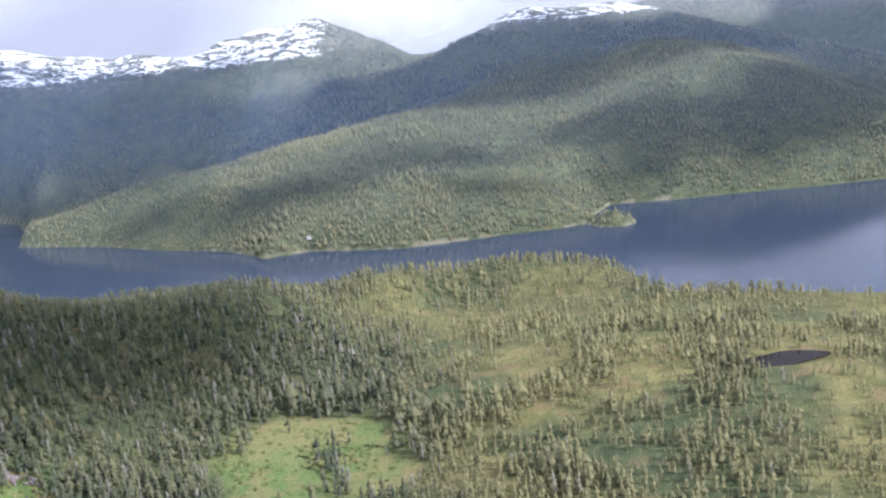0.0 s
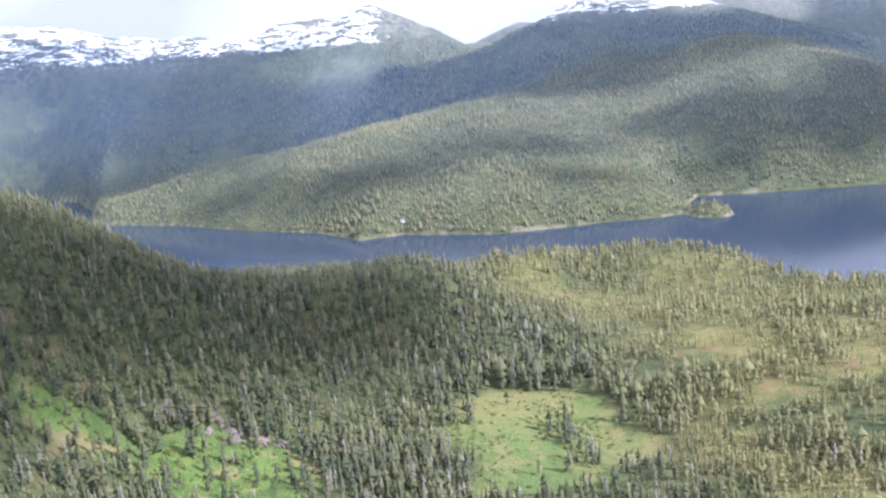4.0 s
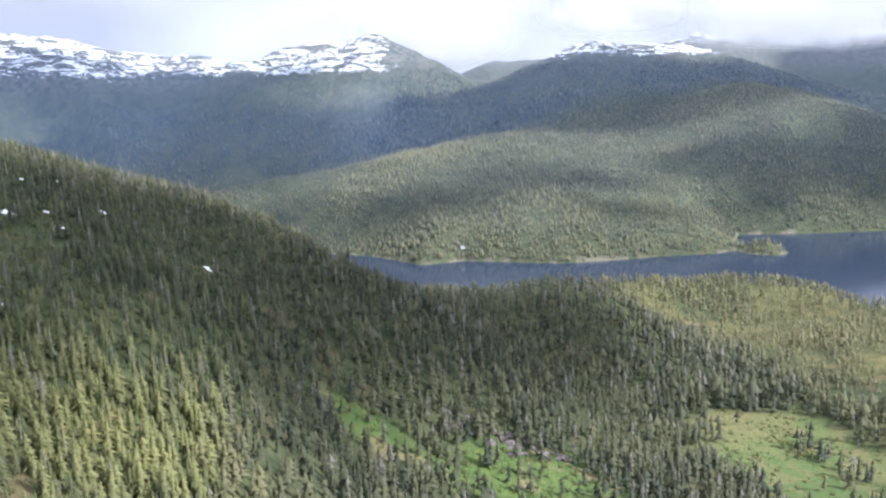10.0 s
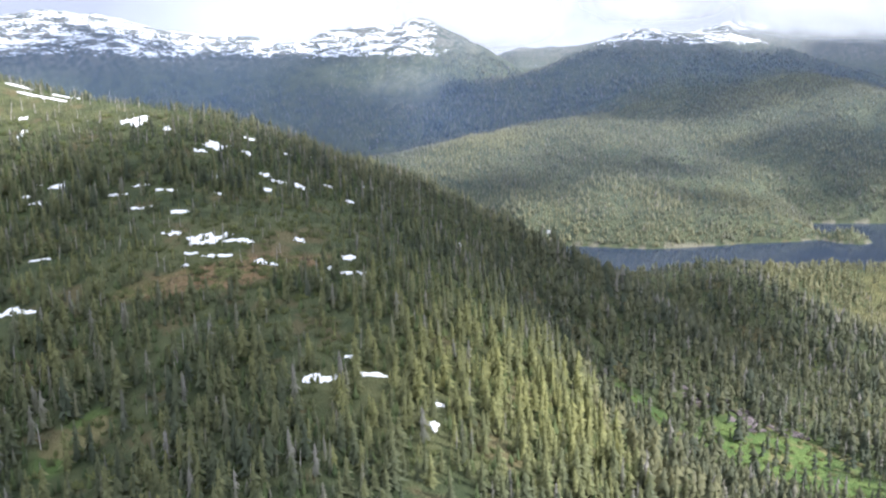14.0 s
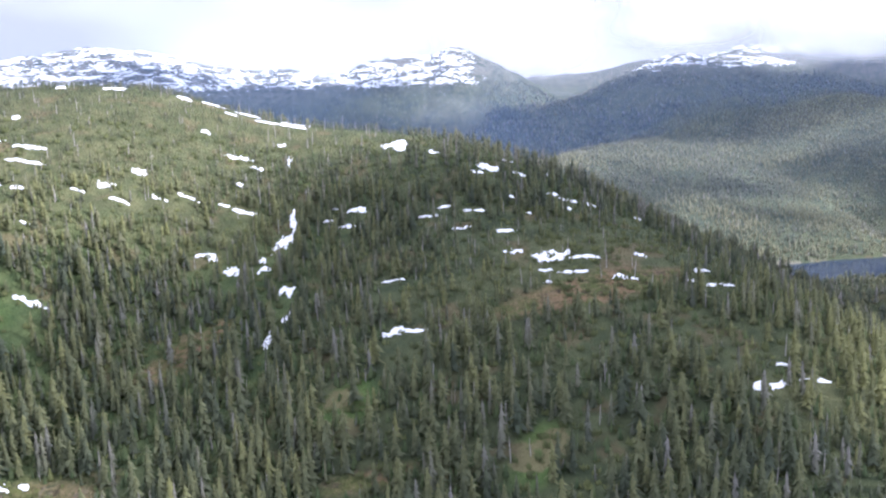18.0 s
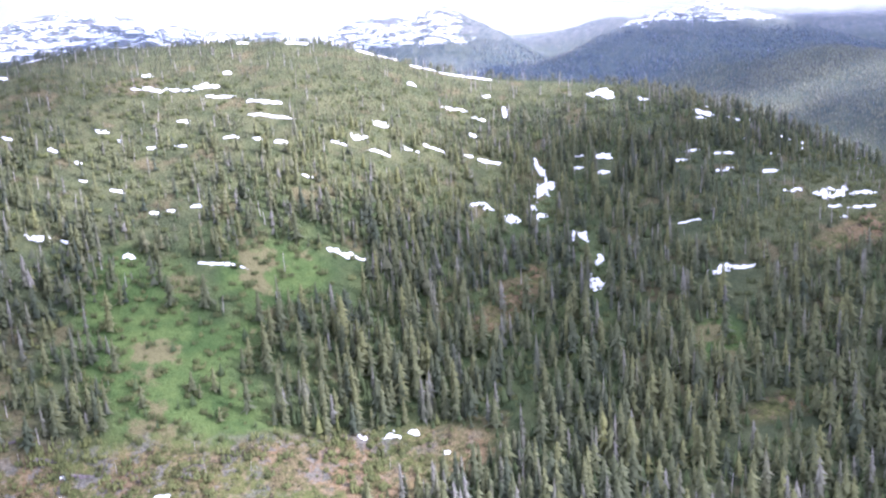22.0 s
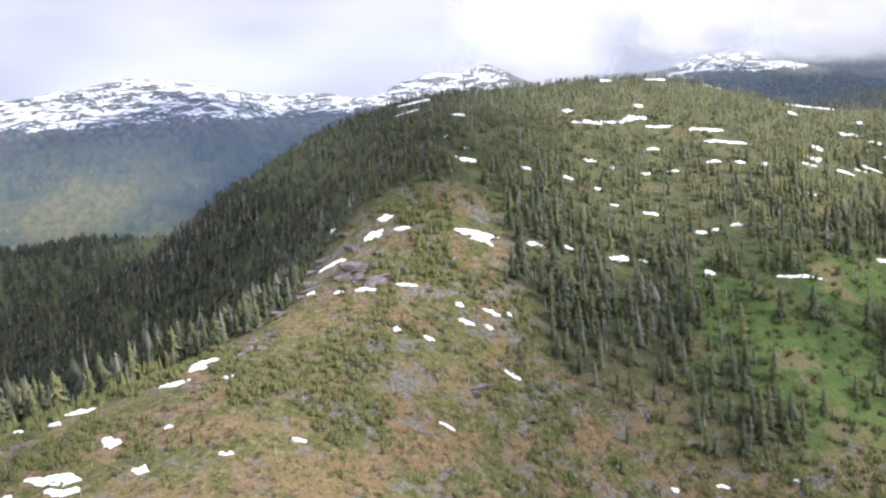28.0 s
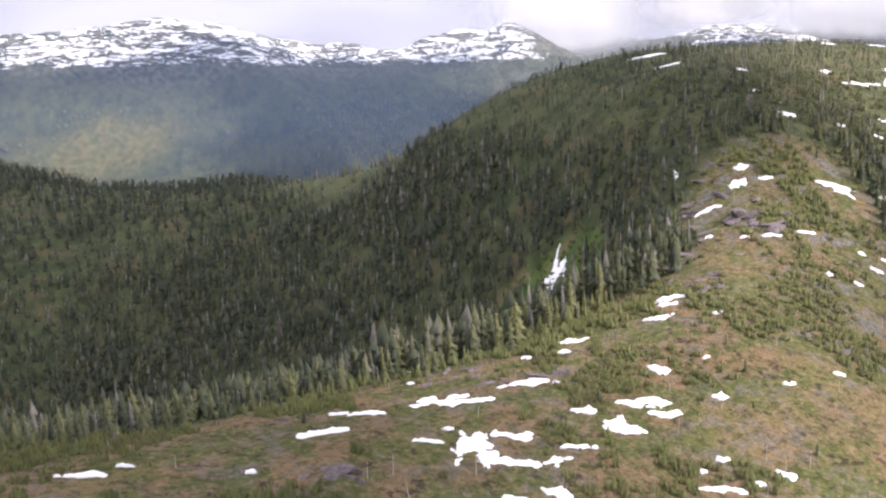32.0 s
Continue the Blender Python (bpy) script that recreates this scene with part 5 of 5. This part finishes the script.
cloud(961, 1199, 1500, 230, 70, 24, 5, 21, "broken grey white cloud out of view, added for its shadow", THICK)
cloud(1134, 1308, 1500, 120, 90, 31, 0, 22, "broken grey white cloud out of view, added for its shadow", THICK)
cloud(2063, 630, 1500, 60, 40, 14, 0, 23, "broken grey white cloud out of view, added for its shadow", MEDIUM)
cloud(1046, -382, 1500, 75, 58, 18, 0, 24, "broken grey white cloud out of view, added for its shadow", THICK)
cloud(1026, -251, 1500, 115, 95, 31, 10, 25, "broken grey white cloud out of view, added for its shadow", THICK)
cloud(1297, -229, 1500, 60, 70, 31, 0, 26, "broken grey white cloud out of view, added for its shadow", MEDIUM)
cloud(3283, 2351, 1500, 560, 300, 105, -20, 27, "broken grey white cloud out of view, added for its shadow", THICK)
cloud(600, 1440, 1500, 110, 60, 21, 10, 28, "broken grey white cloud out of view, added for its shadow", THICK)
cloud(1427, -116, 1500, 130, 110, 38, 0, 29, "broken grey white cloud out of view, added for its shadow", MEDIUM)
cloud(496, -57, 1500, 140, 110, 38, 0, 30, "broken grey white cloud out of view, added for its shadow", THICK)
cloud(372, 113, 1500, 190, 150, 52, 0, 31, "broken grey white cloud out of view, added for its shadow", THICK)
cloud(450, -372, 1500, 105, 58, 16, 0, 32, "broken grey white cloud out of view, added for its shadow", THICK)
cloud(1258, -142, 1500, 90, 70, 24, 0, 33, "broken grey white cloud out of view, added for its shadow", THICK)
cloud(1150, -165, 1500, 80, 75, 26, 0, 34, "broken grey white cloud out of view, added for its shadow", THICK)
cloud(780, -345, 1500, 105, 72, 20, 5, 35, "broken grey white cloud out of view, added for its shadow", THIN)
cloud(2010, 1075, 1500, 190, 60, 21, 5, 36, "broken grey white cloud out of view, added for its shadow", THICK)
cloud(2110, 740, 1500, 170, 70, 28, -5, 37, "broken grey white cloud out of view, added for its shadow", MEDIUM)
cloud(1116, -354, 1500, 66, 52, 18, 0, 38, "broken grey white cloud out of view, added for its shadow", THICK)
cloud(576, -165, 1500, 120, 70, 24, 0, 39, "broken grey white cloud out of view, added for its shadow", THICK)
cloud(1102, -440, 1500, 60, 44, 16, 0, 44, "broken grey white cloud out of view, added for its shadow", THICK)
cloud(1140, -272, 1500, 85, 58, 20, 0, 45, "broken grey white cloud out of view, added for its shadow", THICK)
cloud(1296, -300, 1500, 60, 34, 12, 0, 46, "broken grey white cloud out of view, added for its shadow", MEDIUM)


# ---- see-through sheets in place of cloud banks on the peaks and blue valley haze ----
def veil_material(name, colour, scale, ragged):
    """A thin sheet in place of mist: it scatters light to both sides and lets the rest pass."""
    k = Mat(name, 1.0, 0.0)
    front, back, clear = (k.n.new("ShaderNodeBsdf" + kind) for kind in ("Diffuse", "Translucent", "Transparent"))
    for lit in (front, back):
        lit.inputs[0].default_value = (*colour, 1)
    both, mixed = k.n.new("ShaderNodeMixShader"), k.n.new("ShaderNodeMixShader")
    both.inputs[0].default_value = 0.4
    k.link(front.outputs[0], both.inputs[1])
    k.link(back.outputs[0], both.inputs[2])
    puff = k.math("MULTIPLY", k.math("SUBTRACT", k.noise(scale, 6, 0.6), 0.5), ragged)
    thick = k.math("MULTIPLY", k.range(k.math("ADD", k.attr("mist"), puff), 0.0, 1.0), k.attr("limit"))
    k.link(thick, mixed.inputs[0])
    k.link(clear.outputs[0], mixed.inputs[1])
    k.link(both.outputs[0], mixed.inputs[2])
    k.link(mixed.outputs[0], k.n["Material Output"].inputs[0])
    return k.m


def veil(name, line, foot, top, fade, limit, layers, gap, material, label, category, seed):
    """Wavy see-through sheets in place of mist along a line of (x, y), thinning out towards the rims."""
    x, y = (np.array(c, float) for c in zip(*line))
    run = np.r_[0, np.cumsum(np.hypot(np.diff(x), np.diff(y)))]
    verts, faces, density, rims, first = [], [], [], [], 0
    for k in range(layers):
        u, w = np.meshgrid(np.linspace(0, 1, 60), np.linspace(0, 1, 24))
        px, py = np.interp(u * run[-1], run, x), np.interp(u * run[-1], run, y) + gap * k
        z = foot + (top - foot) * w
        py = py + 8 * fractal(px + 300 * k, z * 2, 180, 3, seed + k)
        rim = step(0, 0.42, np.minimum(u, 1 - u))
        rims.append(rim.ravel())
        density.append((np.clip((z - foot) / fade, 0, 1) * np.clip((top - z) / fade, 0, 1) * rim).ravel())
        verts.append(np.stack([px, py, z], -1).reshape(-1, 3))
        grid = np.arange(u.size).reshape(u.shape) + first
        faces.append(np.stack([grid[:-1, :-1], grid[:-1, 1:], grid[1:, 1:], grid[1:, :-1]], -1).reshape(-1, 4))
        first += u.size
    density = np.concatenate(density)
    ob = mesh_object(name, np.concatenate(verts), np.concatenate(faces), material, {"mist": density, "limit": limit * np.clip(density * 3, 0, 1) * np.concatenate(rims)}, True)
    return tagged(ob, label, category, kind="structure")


CLOUD_BANK = veil_material("cloud bank", (0.92, 0.92, 0.93), 0.0045, 1.15)
HAZE_SHEET = veil_material("blue haze", (0.28, 0.45, 0.86), 0.0018, 0.28)
veil("cloud_bank", [(-480, 2330), (260, 2285)], 275, 640, 70, 0.92, 2, 60, CLOUD_BANK, "white cloud bank lying in the gap between the mountains", "cloud", 3)
veil("cloud_bank", [(400, 2330), (1400, 2155)], 300, 660, 75, 0.92, 2, 60, CLOUD_BANK, "white cloud bank clinging to the high peaks", "cloud", 9)
veil("cloud_bank", [(60, 2425), (800, 2390)], 360, 700, 70, 0.92, 2, 60, CLOUD_BANK, "white cloud bank clinging to the high peaks", "cloud", 15)
# blue sheets that tint the far slopes, in place of haze in the air
veil("haze", [(-4000, 1330), (-900, 1545), (-450, 1575), (-30, 1715), (230, 1805), (600, 1780), (1100, 1500), (3400, 1300)], -5, 520, 190, 0.055, 2, 45, HAZE_SHEET, "see-through blue sheets standing in for valley haze", "haze", 21)
veil("haze", [(-3400, 1100), (-900, 1065), (0, 1045), (900, 1040), (3000, 1000)], -2, 400, 200, 0.06, 1, 45, HAZE_SHEET, "see-through blue sheet standing in for haze over the lake", "haze", 25)
